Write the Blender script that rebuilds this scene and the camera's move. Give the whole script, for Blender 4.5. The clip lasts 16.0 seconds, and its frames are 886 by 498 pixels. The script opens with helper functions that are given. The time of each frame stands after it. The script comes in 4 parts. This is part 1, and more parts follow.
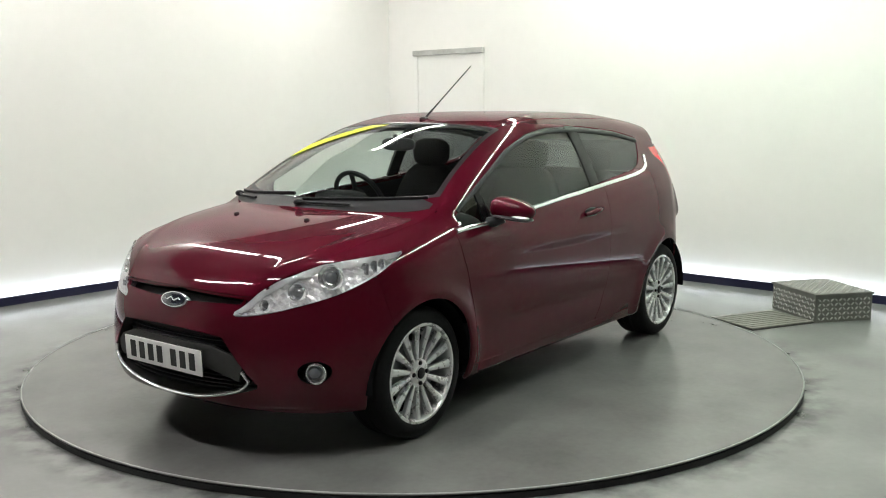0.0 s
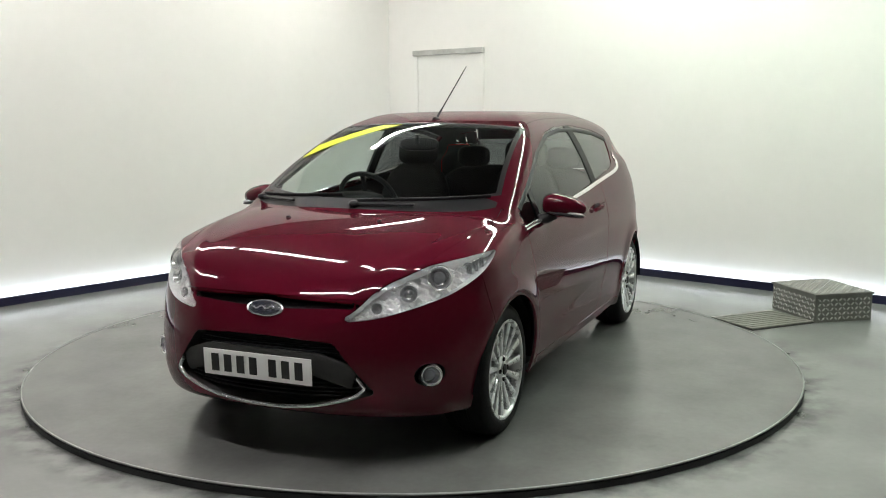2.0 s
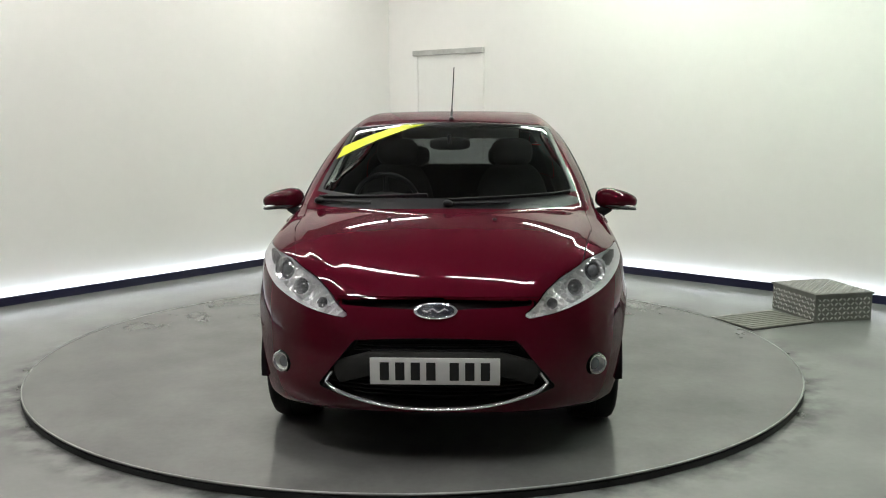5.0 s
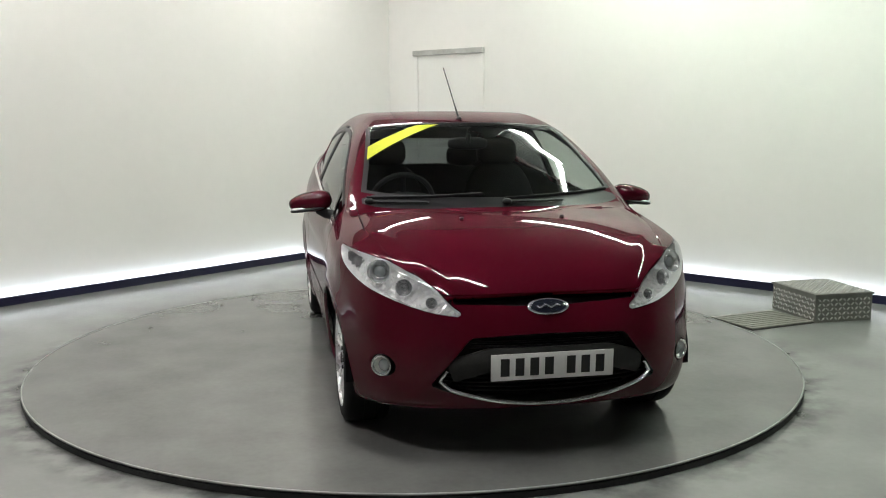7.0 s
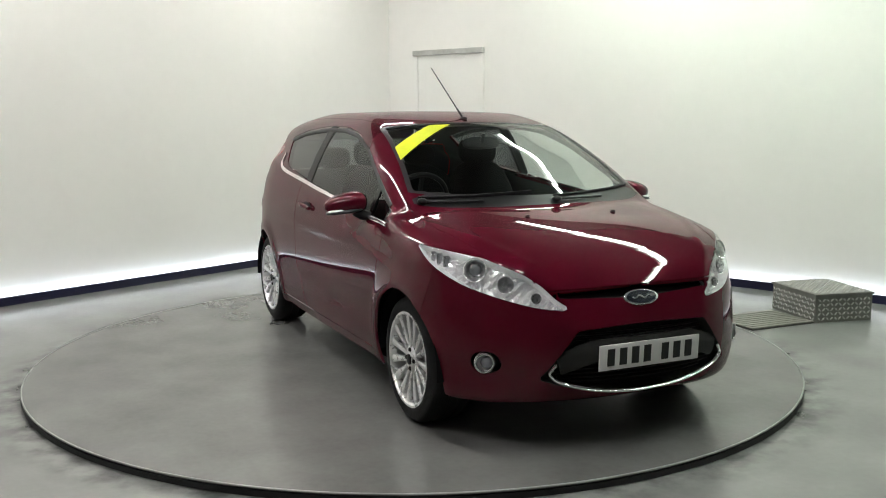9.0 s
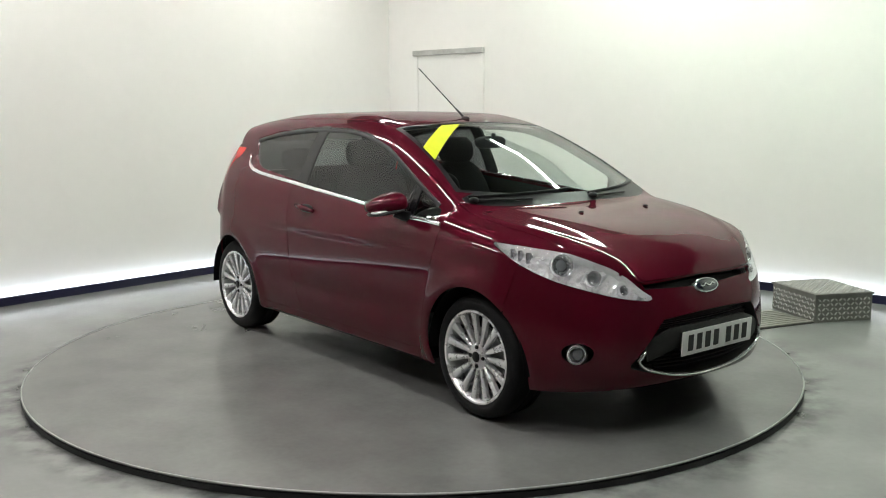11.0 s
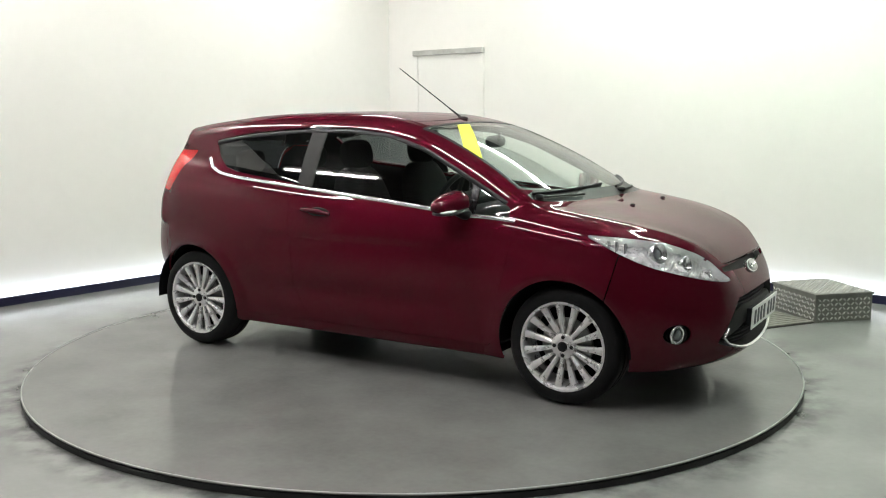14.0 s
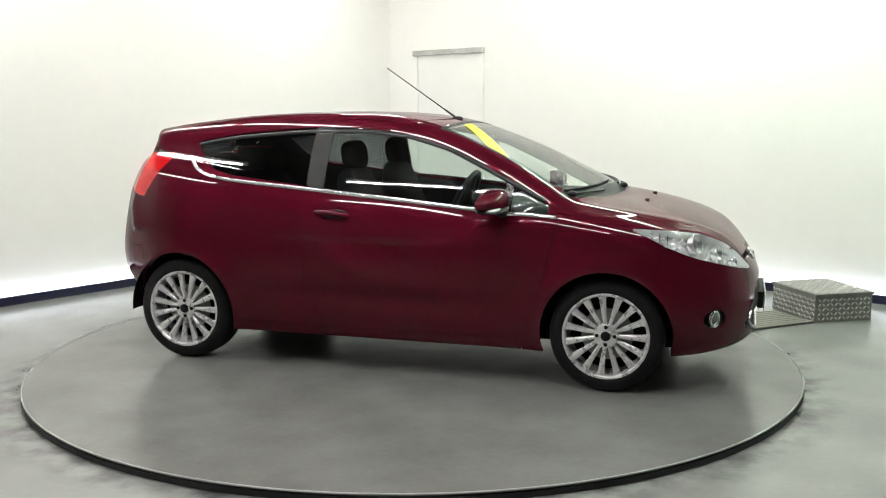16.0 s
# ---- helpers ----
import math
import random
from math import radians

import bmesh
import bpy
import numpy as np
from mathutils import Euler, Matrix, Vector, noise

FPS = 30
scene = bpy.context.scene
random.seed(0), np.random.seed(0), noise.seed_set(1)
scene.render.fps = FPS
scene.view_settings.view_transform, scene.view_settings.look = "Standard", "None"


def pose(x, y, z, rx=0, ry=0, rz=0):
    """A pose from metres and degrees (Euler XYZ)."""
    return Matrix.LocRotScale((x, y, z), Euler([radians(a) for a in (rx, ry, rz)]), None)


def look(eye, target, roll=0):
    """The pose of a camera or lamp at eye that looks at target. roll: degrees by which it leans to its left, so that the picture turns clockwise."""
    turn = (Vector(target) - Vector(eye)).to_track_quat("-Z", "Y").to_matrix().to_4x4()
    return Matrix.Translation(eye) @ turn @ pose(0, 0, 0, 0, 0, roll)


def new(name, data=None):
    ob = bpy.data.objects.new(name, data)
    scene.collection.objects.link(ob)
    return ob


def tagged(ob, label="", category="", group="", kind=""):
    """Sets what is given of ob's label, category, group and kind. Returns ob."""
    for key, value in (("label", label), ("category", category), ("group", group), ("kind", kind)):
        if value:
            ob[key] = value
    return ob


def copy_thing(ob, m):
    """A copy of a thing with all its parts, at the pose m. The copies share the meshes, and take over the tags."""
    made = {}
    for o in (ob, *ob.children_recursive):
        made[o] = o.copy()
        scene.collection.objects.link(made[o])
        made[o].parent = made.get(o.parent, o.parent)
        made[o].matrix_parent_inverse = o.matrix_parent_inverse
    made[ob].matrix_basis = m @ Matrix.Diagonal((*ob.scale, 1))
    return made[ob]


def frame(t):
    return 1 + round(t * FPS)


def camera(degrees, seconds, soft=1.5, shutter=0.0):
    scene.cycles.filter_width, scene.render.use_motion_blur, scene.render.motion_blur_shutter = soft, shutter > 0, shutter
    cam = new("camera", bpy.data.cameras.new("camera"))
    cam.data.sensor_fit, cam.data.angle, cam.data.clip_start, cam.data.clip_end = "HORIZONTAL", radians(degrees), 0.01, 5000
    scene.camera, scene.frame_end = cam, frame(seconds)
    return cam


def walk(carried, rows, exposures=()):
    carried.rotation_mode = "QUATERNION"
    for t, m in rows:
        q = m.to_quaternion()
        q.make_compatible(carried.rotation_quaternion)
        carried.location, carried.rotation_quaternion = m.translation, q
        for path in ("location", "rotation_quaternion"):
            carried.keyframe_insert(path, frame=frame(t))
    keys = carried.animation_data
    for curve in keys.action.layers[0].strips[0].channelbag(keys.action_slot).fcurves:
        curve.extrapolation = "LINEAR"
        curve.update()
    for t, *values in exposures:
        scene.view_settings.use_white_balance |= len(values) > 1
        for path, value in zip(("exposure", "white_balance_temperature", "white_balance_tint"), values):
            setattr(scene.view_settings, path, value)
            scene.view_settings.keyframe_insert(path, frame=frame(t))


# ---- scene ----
# ---- camera: it stands still on a tripod before the turntable ----
EYE = Vector((0.0, -5.689, 1.447))
YAW, PITCH, ROLL = radians(1.6495), radians(8.236), -0.216
AIM = EYE + Vector((math.sin(YAW) * math.cos(PITCH), math.cos(YAW) * math.cos(PITCH), -math.sin(PITCH)))
cam = camera(50.07, 16.0, soft=1.0)
walk(cam, [(0.0, look(EYE, AIM, ROLL)), (16.0, look(EYE, AIM, ROLL))], exposures=[(0.0, 0.14), (2.0, 0.0), (4.0, -0.13), (9.0, -0.10), (12.0, 0.05), (16.0, 0.32)])

# ---- numbers of the place ----
FLOOR_Z = -0.04
CORNER = Vector((-0.278, 5.008, 0.0))
WALL_ANGLE = radians(47.95)
ALONG_LEFT = Vector((-math.cos(WALL_ANGLE), -math.sin(WALL_ANGLE), 0.0))
ALONG_RIGHT = Vector((math.sin(WALL_ANGLE), -math.cos(WALL_ANGLE), 0.0))
ROOM = 10.5
CEILING_Z = 3.55
DISC_R = 2.2285
CAR_OFFSET = (-0.017, 0.224)
# seconds and the heading of the car on the turning disc, in degrees
HEADINGS = ((0.0, 231.1), (2.0, 244.8), (4.0, 258.7), (7.0, 279.5), (9.0, 293.3), (11.0, 306.7), (12.5, 316.75), (14.5, 330.3), (16.0, 340.85))

# ---- light ----
world = bpy.data.worlds.new("world")
scene.world = world
world.use_nodes = True
world.node_tree.nodes["Background"].inputs[0].default_value = (0.8, 0.85, 0.9, 1)
world.node_tree.nodes["Background"].inputs[1].default_value = 0.02
TUBE_STRENGTH = 93.0
STRIP_STRENGTH = 14.5


# ---- materials ----
def material(name, colour, rough=0.5, ragged=0.35, metal=0.0, spots=0.0, spot_scale=4.0, bump=0.0, bump_scale=60.0, coat=0.0, rough_var=0.0, spec=0.5):
    """A plain surface with colour varied at two scales, fine relief and uneven gloss."""
    m = bpy.data.materials.new(name)
    m.use_nodes = True
    nt = m.node_tree
    b = nt.nodes["Principled BSDF"]
    b.inputs["Roughness"].default_value = rough
    b.inputs["Metallic"].default_value = metal
    b.inputs["Specular IOR Level"].default_value = spec
    b.inputs["Base Color"].default_value = (*colour, 1)
    if coat:
        b.inputs["Coat Weight"].default_value = coat
        b.inputs["Coat Roughness"].default_value = 0.015
        b.inputs["Coat IOR"].default_value = 1.5
    tc = nt.nodes.new("ShaderNodeTexCoord")
    if spots or rough_var:
        big = nt.nodes.new("ShaderNodeTexNoise")
        big.inputs["Scale"].default_value = spot_scale
        big.inputs["Detail"].default_value = 5 if ragged > 0.2 else 1.5
        fine = nt.nodes.new("ShaderNodeTexNoise")
        fine.inputs["Scale"].default_value = spot_scale * 14
        fine.inputs["Detail"].default_value = 3
        mix = nt.nodes.new("ShaderNodeMath")
        mix.operation = "MULTIPLY_ADD"
        mix.inputs[1].default_value = ragged
        nt.links.new(tc.outputs["Object"], big.inputs["Vector"])
        nt.links.new(tc.outputs["Object"], fine.inputs["Vector"])
        nt.links.new(fine.outputs["Fac"], mix.inputs[0])
        nt.links.new(big.outputs["Fac"], mix.inputs[2])
        if spots:
            ramp = nt.nodes.new("ShaderNodeMapRange")
            ramp.clamp = False
            ramp.inputs["From Min"].default_value, ramp.inputs["From Max"].default_value = 0.40, 0.95
            ramp.inputs["To Min"].default_value, ramp.inputs["To Max"].default_value = 1 - spots, 1 + spots
            nt.links.new(mix.outputs[0], ramp.inputs["Value"])
            mul = nt.nodes.new("ShaderNodeVectorMath")
            mul.operation = "SCALE"
            mul.inputs[0].default_value = colour
            nt.links.new(ramp.outputs[0], mul.inputs["Scale"])
            nt.links.new(mul.outputs[0], b.inputs["Base Color"])
        if rough_var:
            rr = nt.nodes.new("ShaderNodeMapRange")
            rr.clamp = False
            rr.inputs["From Min"].default_value, rr.inputs["From Max"].default_value = 0.40, 0.95
            rr.inputs["To Min"].default_value, rr.inputs["To Max"].default_value = rough - rough_var, rough + rough_var
            nt.links.new(mix.outputs[0], rr.inputs["Value"])
            nt.links.new(rr.outputs[0], b.inputs["Roughness"])
    if bump:
        bn = nt.nodes.new("ShaderNodeTexNoise")
        bn.inputs["Scale"].default_value = bump_scale
        bn.inputs["Detail"].default_value = 4
        nt.links.new(tc.outputs["Object"], bn.inputs["Vector"])
        bp = nt.nodes.new("ShaderNodeBump")
        bp.inputs["Strength"].default_value = bump
        bp.inputs["Distance"].default_value = 0.004
        nt.links.new(bn.outputs["Fac"], bp.inputs["Height"])
        nt.links.new(bp.outputs["Normal"], b.inputs["Normal"])
    return m


def glow(name, colour, strength):
    m = bpy.data.materials.new(name)
    m.use_nodes = True
    nt = m.node_tree
    b = nt.nodes["Principled BSDF"]
    b.inputs["Base Color"].default_value = (*colour, 1)
    b.inputs["Emission Color"].default_value = (*colour, 1)
    b.inputs["Emission Strength"].default_value = strength
    return m


def clear_glass(name, tint, gloss=1.0):
    """Thin glass: see-through with a tint, and mirror-like by the Fresnel law."""
    m = bpy.data.materials.new(name)
    m.use_nodes = True
    nt = m.node_tree
    nt.nodes.remove(nt.nodes["Principled BSDF"])
    out = nt.nodes["Material Output"]
    tr = nt.nodes.new("ShaderNodeBsdfTransparent")
    tr.inputs[0].default_value = (*tint, 1)
    gl = nt.nodes.new("ShaderNodeBsdfGlossy")
    gl.inputs["Roughness"].default_value = 0.02
    lw = nt.nodes.new("ShaderNodeLayerWeight")
    lw.inputs["Blend"].default_value = 0.5
    po = nt.nodes.new("ShaderNodeMath")
    po.operation = "POWER"
    po.inputs[1].default_value = 5.0
    fr = nt.nodes.new("ShaderNodeMath")
    fr.operation = "MULTIPLY_ADD"
    fr.inputs[1].default_value, fr.inputs[2].default_value = 0.9, 0.07 * gloss
    nt.links.new(lw.outputs["Facing"], po.inputs[0])
    nt.links.new(po.outputs[0], fr.inputs[0])
    mix = nt.nodes.new("ShaderNodeMixShader")
    nt.links.new(fr.outputs[0], mix.inputs[0])
    nt.links.new(tr.outputs[0], mix.inputs[1])
    nt.links.new(gl.outputs[0], mix.inputs[2])
    nt.links.new(mix.outputs[0], out.inputs["Surface"])
    return m


WALL_PAINT = material("wall_paint", (0.80, 0.79, 0.75), 0.6, spots=0.03, spot_scale=0.8, bump=0.12, bump_scale=90, spec=0.3)
CEILING_PAINT = material("ceiling_paint", (0.07, 0.07, 0.068), 0.8, spots=0.03, spot_scale=1.5)
BACK_PAINT = material("back_wall_paint", (0.07, 0.07, 0.07), 0.8, spots=0.06, spot_scale=1.0)
FLOOR_PAINT = material("floor_paint", (0.245, 0.25, 0.238), 0.21, ragged=0.2, spots=0.18, spot_scale=1.8, rough_var=0.05)


def add_grime(m, inner, outer, strength):
    """Dark scuffs on the floor in a broken ring round the turntable."""
    nt = m.node_tree
    b = nt.nodes["Principled BSDF"]
    source = b.inputs["Base Color"].links[0].from_socket
    tc = nt.nodes.new("ShaderNodeTexCoord")
    flat = nt.nodes.new("ShaderNodeVectorMath")
    flat.operation = "MULTIPLY"
    flat.inputs[1].default_value = (1, 1, 0)
    far = nt.nodes.new("ShaderNodeVectorMath")
    far.operation = "LENGTH"
    band = nt.nodes.new("ShaderNodeMapRange")
    band.inputs["From Min"].default_value, band.inputs["From Max"].default_value = inner, outer
    band.inputs["To Min"].default_value, band.inputs["To Max"].default_value = 1.0, 0.0
    patch = nt.nodes.new("ShaderNodeTexNoise")
    patch.inputs["Scale"].default_value = 7.0
    patch.inputs["Detail"].default_value = 6
    cut = nt.nodes.new("ShaderNodeMapRange")
    cut.inputs["From Min"].default_value, cut.inputs["From Max"].default_value = 0.42, 0.70
    both = nt.nodes.new("ShaderNodeMath")
    both.operation = "MULTIPLY"
    keep = nt.nodes.new("ShaderNodeMath")
    keep.operation = "MULTIPLY_ADD"
    keep.inputs[1].default_value, keep.inputs[2].default_value = -strength, 1.0
    out = nt.nodes.new("ShaderNodeVectorMath")
    out.operation = "SCALE"
    nt.links.new(tc.outputs["Object"], flat.inputs[0])
    nt.links.new(flat.outputs[0], far.inputs[0])
    nt.links.new(far.outputs["Value"], band.inputs["Value"])
    nt.links.new(tc.outputs["Object"], patch.inputs["Vector"])
    nt.links.new(patch.outputs["Fac"], cut.inputs["Value"])
    nt.links.new(band.outputs[0], both.inputs[0])
    nt.links.new(cut.outputs[0], both.inputs[1])
    nt.links.new(both.outputs[0], keep.inputs[0])
    nt.links.new(source, out.inputs[0])
    nt.links.new(keep.outputs[0], out.inputs["Scale"])
    nt.links.new(out.outputs[0], b.inputs["Base Color"])


add_grime(FLOOR_PAINT, DISC_R + 0.02, DISC_R + 0.24, 0.72)
DISC_PAINT = material("disc_paint", (0.165, 0.165, 0.158), 0.22, ragged=0.22, spots=0.22, spot_scale=2.2, spec=0.6)
RUBBER = material("black_rubber", (0.012, 0.012, 0.012), 0.7, spots=0.2, spot_scale=20, bump=0.3, bump_scale=120)
SKIRT_PAINT = material("skirting_paint", (0.005, 0.005, 0.028), 0.4, spots=0.2, spot_scale=3)
STRIP_GLOW = glow("strip_glow", (0.80, 0.87, 1.0), STRIP_STRENGTH)
WARM_TUBE = glow("warm_tube_glow", (1.0, 0.978, 0.950), TUBE_STRENGTH * 0.88)
GREEN_TUBE = glow("green_tube_glow", (0.87, 1.0, 0.87), TUBE_STRENGTH * 0.86)
LAMP_METAL = material("lamp_metal", (0.7, 0.7, 0.7), 0.4, spots=0.05)
DOOR_PAINT = material("door_paint", (0.80, 0.795, 0.755), 0.5, spots=0.03, spot_scale=2.0)
TREAD = material("tread_aluminium", (0.70, 0.70, 0.67), 0.35, metal=0.6, spots=0.15, spot_scale=9)
BOX_METAL = material("box_aluminium", (0.21, 0.21, 0.19), 0.42, metal=0.6, spots=0.25, spot_scale=9, rough_var=0.1)
ALUMINIUM = material("aluminium", (0.52, 0.52, 0.50), 0.38, metal=0.9, spots=0.2, spot_scale=9, rough_var=0.1)
COVER_METAL = material("cover_metal", (0.20, 0.195, 0.172), 0.5, metal=0.2, spots=0.25, spot_scale=7)
COVER_DARK = material("cover_dark", (0.06, 0.057, 0.05), 0.6, spots=0.2, spot_scale=9)
GREY_METAL = material("grey_metal", (0.33, 0.34, 0.32), 0.45, metal=0.4, spots=0.15, spot_scale=6)
PAINT = material("red_paint", (0.066, 0.0031, 0.0104), 0.36, metal=0.10, spots=0.05, spot_scale=8, coat=0.62, spec=0.0)
DARK_SHELL = material("dark_underbody", (0.005, 0.005, 0.006), 0.8, spec=0.1, spots=0.2, spot_scale=8)
CHARCOAL = material("charcoal_plastic", (0.022, 0.022, 0.021), 0.55, spec=0.25, spots=0.15, spot_scale=20, bump=0.3, bump_scale=200)
TRIM_BLACK = material("black_trim", (0.008, 0.008, 0.009), 0.4, spec=0.22, spots=0.15, spot_scale=20)
GLOSS_BLACK = material("gloss_black", (0.008, 0.008, 0.009), 0.24, spec=0.3, spots=0.1, spot_scale=20)
GRILLE_BLACK = material("black_grille", (0.007, 0.007, 0.008), 0.5, spec=0.2, spots=0.2, spot_scale=30)
CHROME = material("chrome", (0.90, 0.90, 0.91), 0.16, metal=0.85, rough_var=0.04, spot_scale=20)
LAMP_SILVER = material("lamp_silver", (0.98, 0.98, 0.985), 0.13, metal=0.45, spots=0.15, spot_scale=30, bump=0.3, bump_scale=55)
ALLOY = material("alloy", (0.74, 0.74, 0.74), 0.28, metal=0.6, spots=0.03, spot_scale=25, rough_var=0.02)
TYRE = material("tyre_rubber", (0.006, 0.006, 0.0065), 0.7, spec=0.2, spots=0.25, spot_scale=18, bump=0.4, bump_scale=90)
GLASS = clear_glass("window_glass", (0.80, 0.86, 0.83))
TINTED = clear_glass("tinted_glass", (0.16, 0.17, 0.175))
LENS = clear_glass("lamp_lens", (0.96, 0.965, 0.97), 0.7)
RED_LENS = material("red_lens", (0.50, 0.003, 0.006), 0.2, spots=0.15, spot_scale=30, coat=0.5, spec=0.2)
PLATE_WHITE = material("plate_white", (0.84, 0.84, 0.82), 0.35, spots=0.04, spot_scale=20)
PLATE_BLACK = material("plate_black", (0.01, 0.01, 0.01), 0.4, spots=0.1, spot_scale=20)
BADGE_BLUE = material("badge_blue", (0.006, 0.008, 0.022), 0.25, spots=0.1, spot_scale=40, coat=1.0)
YELLOW = material("yellow_film", (0.62, 0.66, 0.01), 0.5, spots=0.06, spot_scale=12)
SEAT_CLOTH = material("seat_cloth", (0.012, 0.0115, 0.012), 0.9, spec=0.1, spots=0.25, spot_scale=30, bump=0.4, bump_scale=200)
DASH_PLASTIC = material("dash_plastic", (0.014, 0.014, 0.015), 0.6, spec=0.2, spots=0.15, spot_scale=30, bump=0.3, bump_scale=300)
PALE_CLOTH = material("pale_cloth", (0.42, 0.41, 0.39), 0.9, spots=0.06, spot_scale=20)
MIRROR_GLASS = material("mirror_glass", (0.9, 0.9, 0.9), 0.02, metal=1.0, rough_var=0.01)


# ---- mesh helpers ----
def link_mesh(name, bm, mat, smooth=False):
    me = bpy.data.meshes.new(name)
    bm.normal_update()
    bm.to_mesh(me)
    bm.free()
    me.materials.append(mat)
    if smooth:
        me.polygons.foreach_set("use_smooth", [True] * len(me.polygons))
        me.set_sharp_from_angle(angle=radians(38))
    return new(name, me)


def part(name, bm, mat, parent, label="", smooth=True):
    ob = link_mesh(name, bm, mat, smooth)
    ob.parent = parent
    if label:
        tagged(ob, label)
    return ob


def box(bm, size, at=(0, 0, 0), bevel=0.0, m=None):
    """A box of that size centred at a place, its edges bevelled."""
    r = bmesh.ops.create_cube(bm, size=1.0)
    vs = r["verts"]
    bmesh.ops.scale(bm, vec=size, verts=vs)
    if bevel:
        es = list({e for v in vs for e in v.link_edges})
        vs = bmesh.ops.bevel(bm, geom=vs + es, offset=bevel, segments=2, profile=0.6, affect="EDGES")["verts"]
    bmesh.ops.translate(bm, vec=at, verts=vs)
    if m is not None:
        bmesh.ops.transform(bm, matrix=m, verts=vs)
    return vs


def lathe(bm, profile, steps=48, axis="y", at=(0, 0, 0), close=True):
    """Turns a profile of (radius, along) round an axis."""
    rings = []
    for r, a in profile:
        ring = []
        for i in range(steps):
            c, s = math.cos(2 * math.pi * i / steps), math.sin(2 * math.pi * i / steps)
            co = {"y": (r * c, a, r * s), "z": (r * c, r * s, a), "x": (a, r * c, r * s)}[axis]
            ring.append(bm.verts.new(Vector(co) + Vector(at)))
        rings.append(ring)
    for a, b in zip(rings, rings[1:]):
        for i in range(steps):
            bm.faces.new((a[i], a[(i + 1) % steps], b[(i + 1) % steps], b[i]))
    if close:
        bm.faces.new(rings[0])
        bm.faces.new(rings[-1])
    bmesh.ops.recalc_face_normals(bm, faces=bm.faces[:])


def tube(bm, pts, r, steps=10, cap=True):
    """A round bar through points; r is one radius or one for each."""
    pts = [Vector(q) for q in pts]
    rs = r if isinstance(r, (list, tuple)) else [r] * len(pts)
    rings = []
    for i, q in enumerate(pts):
        d = (pts[min(i + 1, len(pts) - 1)] - pts[max(i - 1, 0)]).normalized()
        up = Vector((0, 0, 1)) if abs(d.z) < 0.9 else Vector((1, 0, 0))
        a = d.cross(up).normalized()
        b = d.cross(a)
        rings.append([bm.verts.new(q + rs[i] * (a * math.cos(2 * math.pi * k / steps) + b * math.sin(2 * math.pi * k / steps))) for k in range(steps)])
    for a, b in zip(rings, rings[1:]):
        for i in range(steps):
            bm.faces.new((a[i], a[(i + 1) % steps], b[(i + 1) % steps], b[i]))
    if cap:
        bm.faces.new(rings[0])
        bm.faces.new(rings[-1])
    bmesh.ops.recalc_face_normals(bm, faces=bm.faces[:])


# ---- the room ----
ROOM_TURN = math.atan2(ALONG_RIGHT.y, ALONG_RIGHT.x)


def room_matrix(s, z=0.0):
    """A place on the right-hand wall, s metres from the corner; local x runs along the wall, local y out of the room."""
    return Matrix.Translation(CORNER + ALONG_RIGHT * s + Vector((0, 0, z))) @ Matrix.Rotation(ROOM_TURN, 4, "Z")


def room_box(name, x0, x1, y0, y1, z0, z1, mat, bevel=0.0):
    """A box in the room's own axes: x along the right-hand wall, y from it into the room."""
    bm = bmesh.new()
    box(bm, (x1 - x0, y1 - y0, z1 - z0), ((x0 + x1) / 2, -(y0 + y1) / 2, (z0 + z1) / 2), bevel)
    bmesh.ops.transform(bm, matrix=room_matrix(0.0), verts=bm.verts[:])
    return link_mesh(name, bm, mat)


def build_room():
    T = 0.12
    tagged(room_box("floor", -T, ROOM, -T, ROOM, FLOOR_Z - 0.15, FLOOR_Z, FLOOR_PAINT), "smooth grey painted concrete studio floor with soft sheen", "floor", kind="structure")
    tagged(room_box("wall_north", 0, ROOM, -T, 0, FLOOR_Z, CEILING_Z, WALL_PAINT), "plain white painted studio wall, faintly green in the light", "wall", kind="structure")
    tagged(room_box("wall_west", -T, 0, -T, ROOM, FLOOR_Z, CEILING_Z, WALL_PAINT), "plain white painted studio wall meeting its neighbour in a corner", "wall", kind="structure")
    tagged(room_box("wall_south", 0, ROOM, ROOM, ROOM + T, FLOOR_Z, CEILING_Z, BACK_PAINT), "dark grey wall behind the camera", "wall", kind="structure")
    tagged(room_box("wall_east", ROOM, ROOM + T, -T, ROOM + T, FLOOR_Z, CEILING_Z, BACK_PAINT), "dark grey wall closing the studio", "wall", kind="structure")
    tagged(room_box("ceiling", -T, ROOM + T, -T, ROOM + T, CEILING_Z, CEILING_Z + 0.12, CEILING_PAINT), "plain dark grey studio ceiling", "ceiling", kind="structure")
    # skirting boards that stand off the walls, with a light strip behind them
    tagged(room_box("baseboard", 0.05, 7.0, 0.05, 0.075, FLOOR_Z, 0.027, SKIRT_PAINT), "dark navy skirting board with a light strip behind it", "skirting board", kind="structure")
    tagged(room_box("baseboard", 0.05, 0.075, 0.075, 7.0, FLOOR_Z, 0.027, SKIRT_PAINT), "dark navy skirting board with a light strip behind it", "skirting board", kind="structure")
    tagged(room_box("light_strip", 0.05, 7.0, 0.012, 0.045, -0.006, 0.009, STRIP_GLOW), "glowing cool white light strip behind the skirting board", "light strip", "light strips")
    tagged(room_box("light_strip", 0.012, 0.045, 0.05, 7.0, -0.006, 0.009, STRIP_GLOW), "glowing cool white light strip behind the skirting board", "light strip", "light strips")


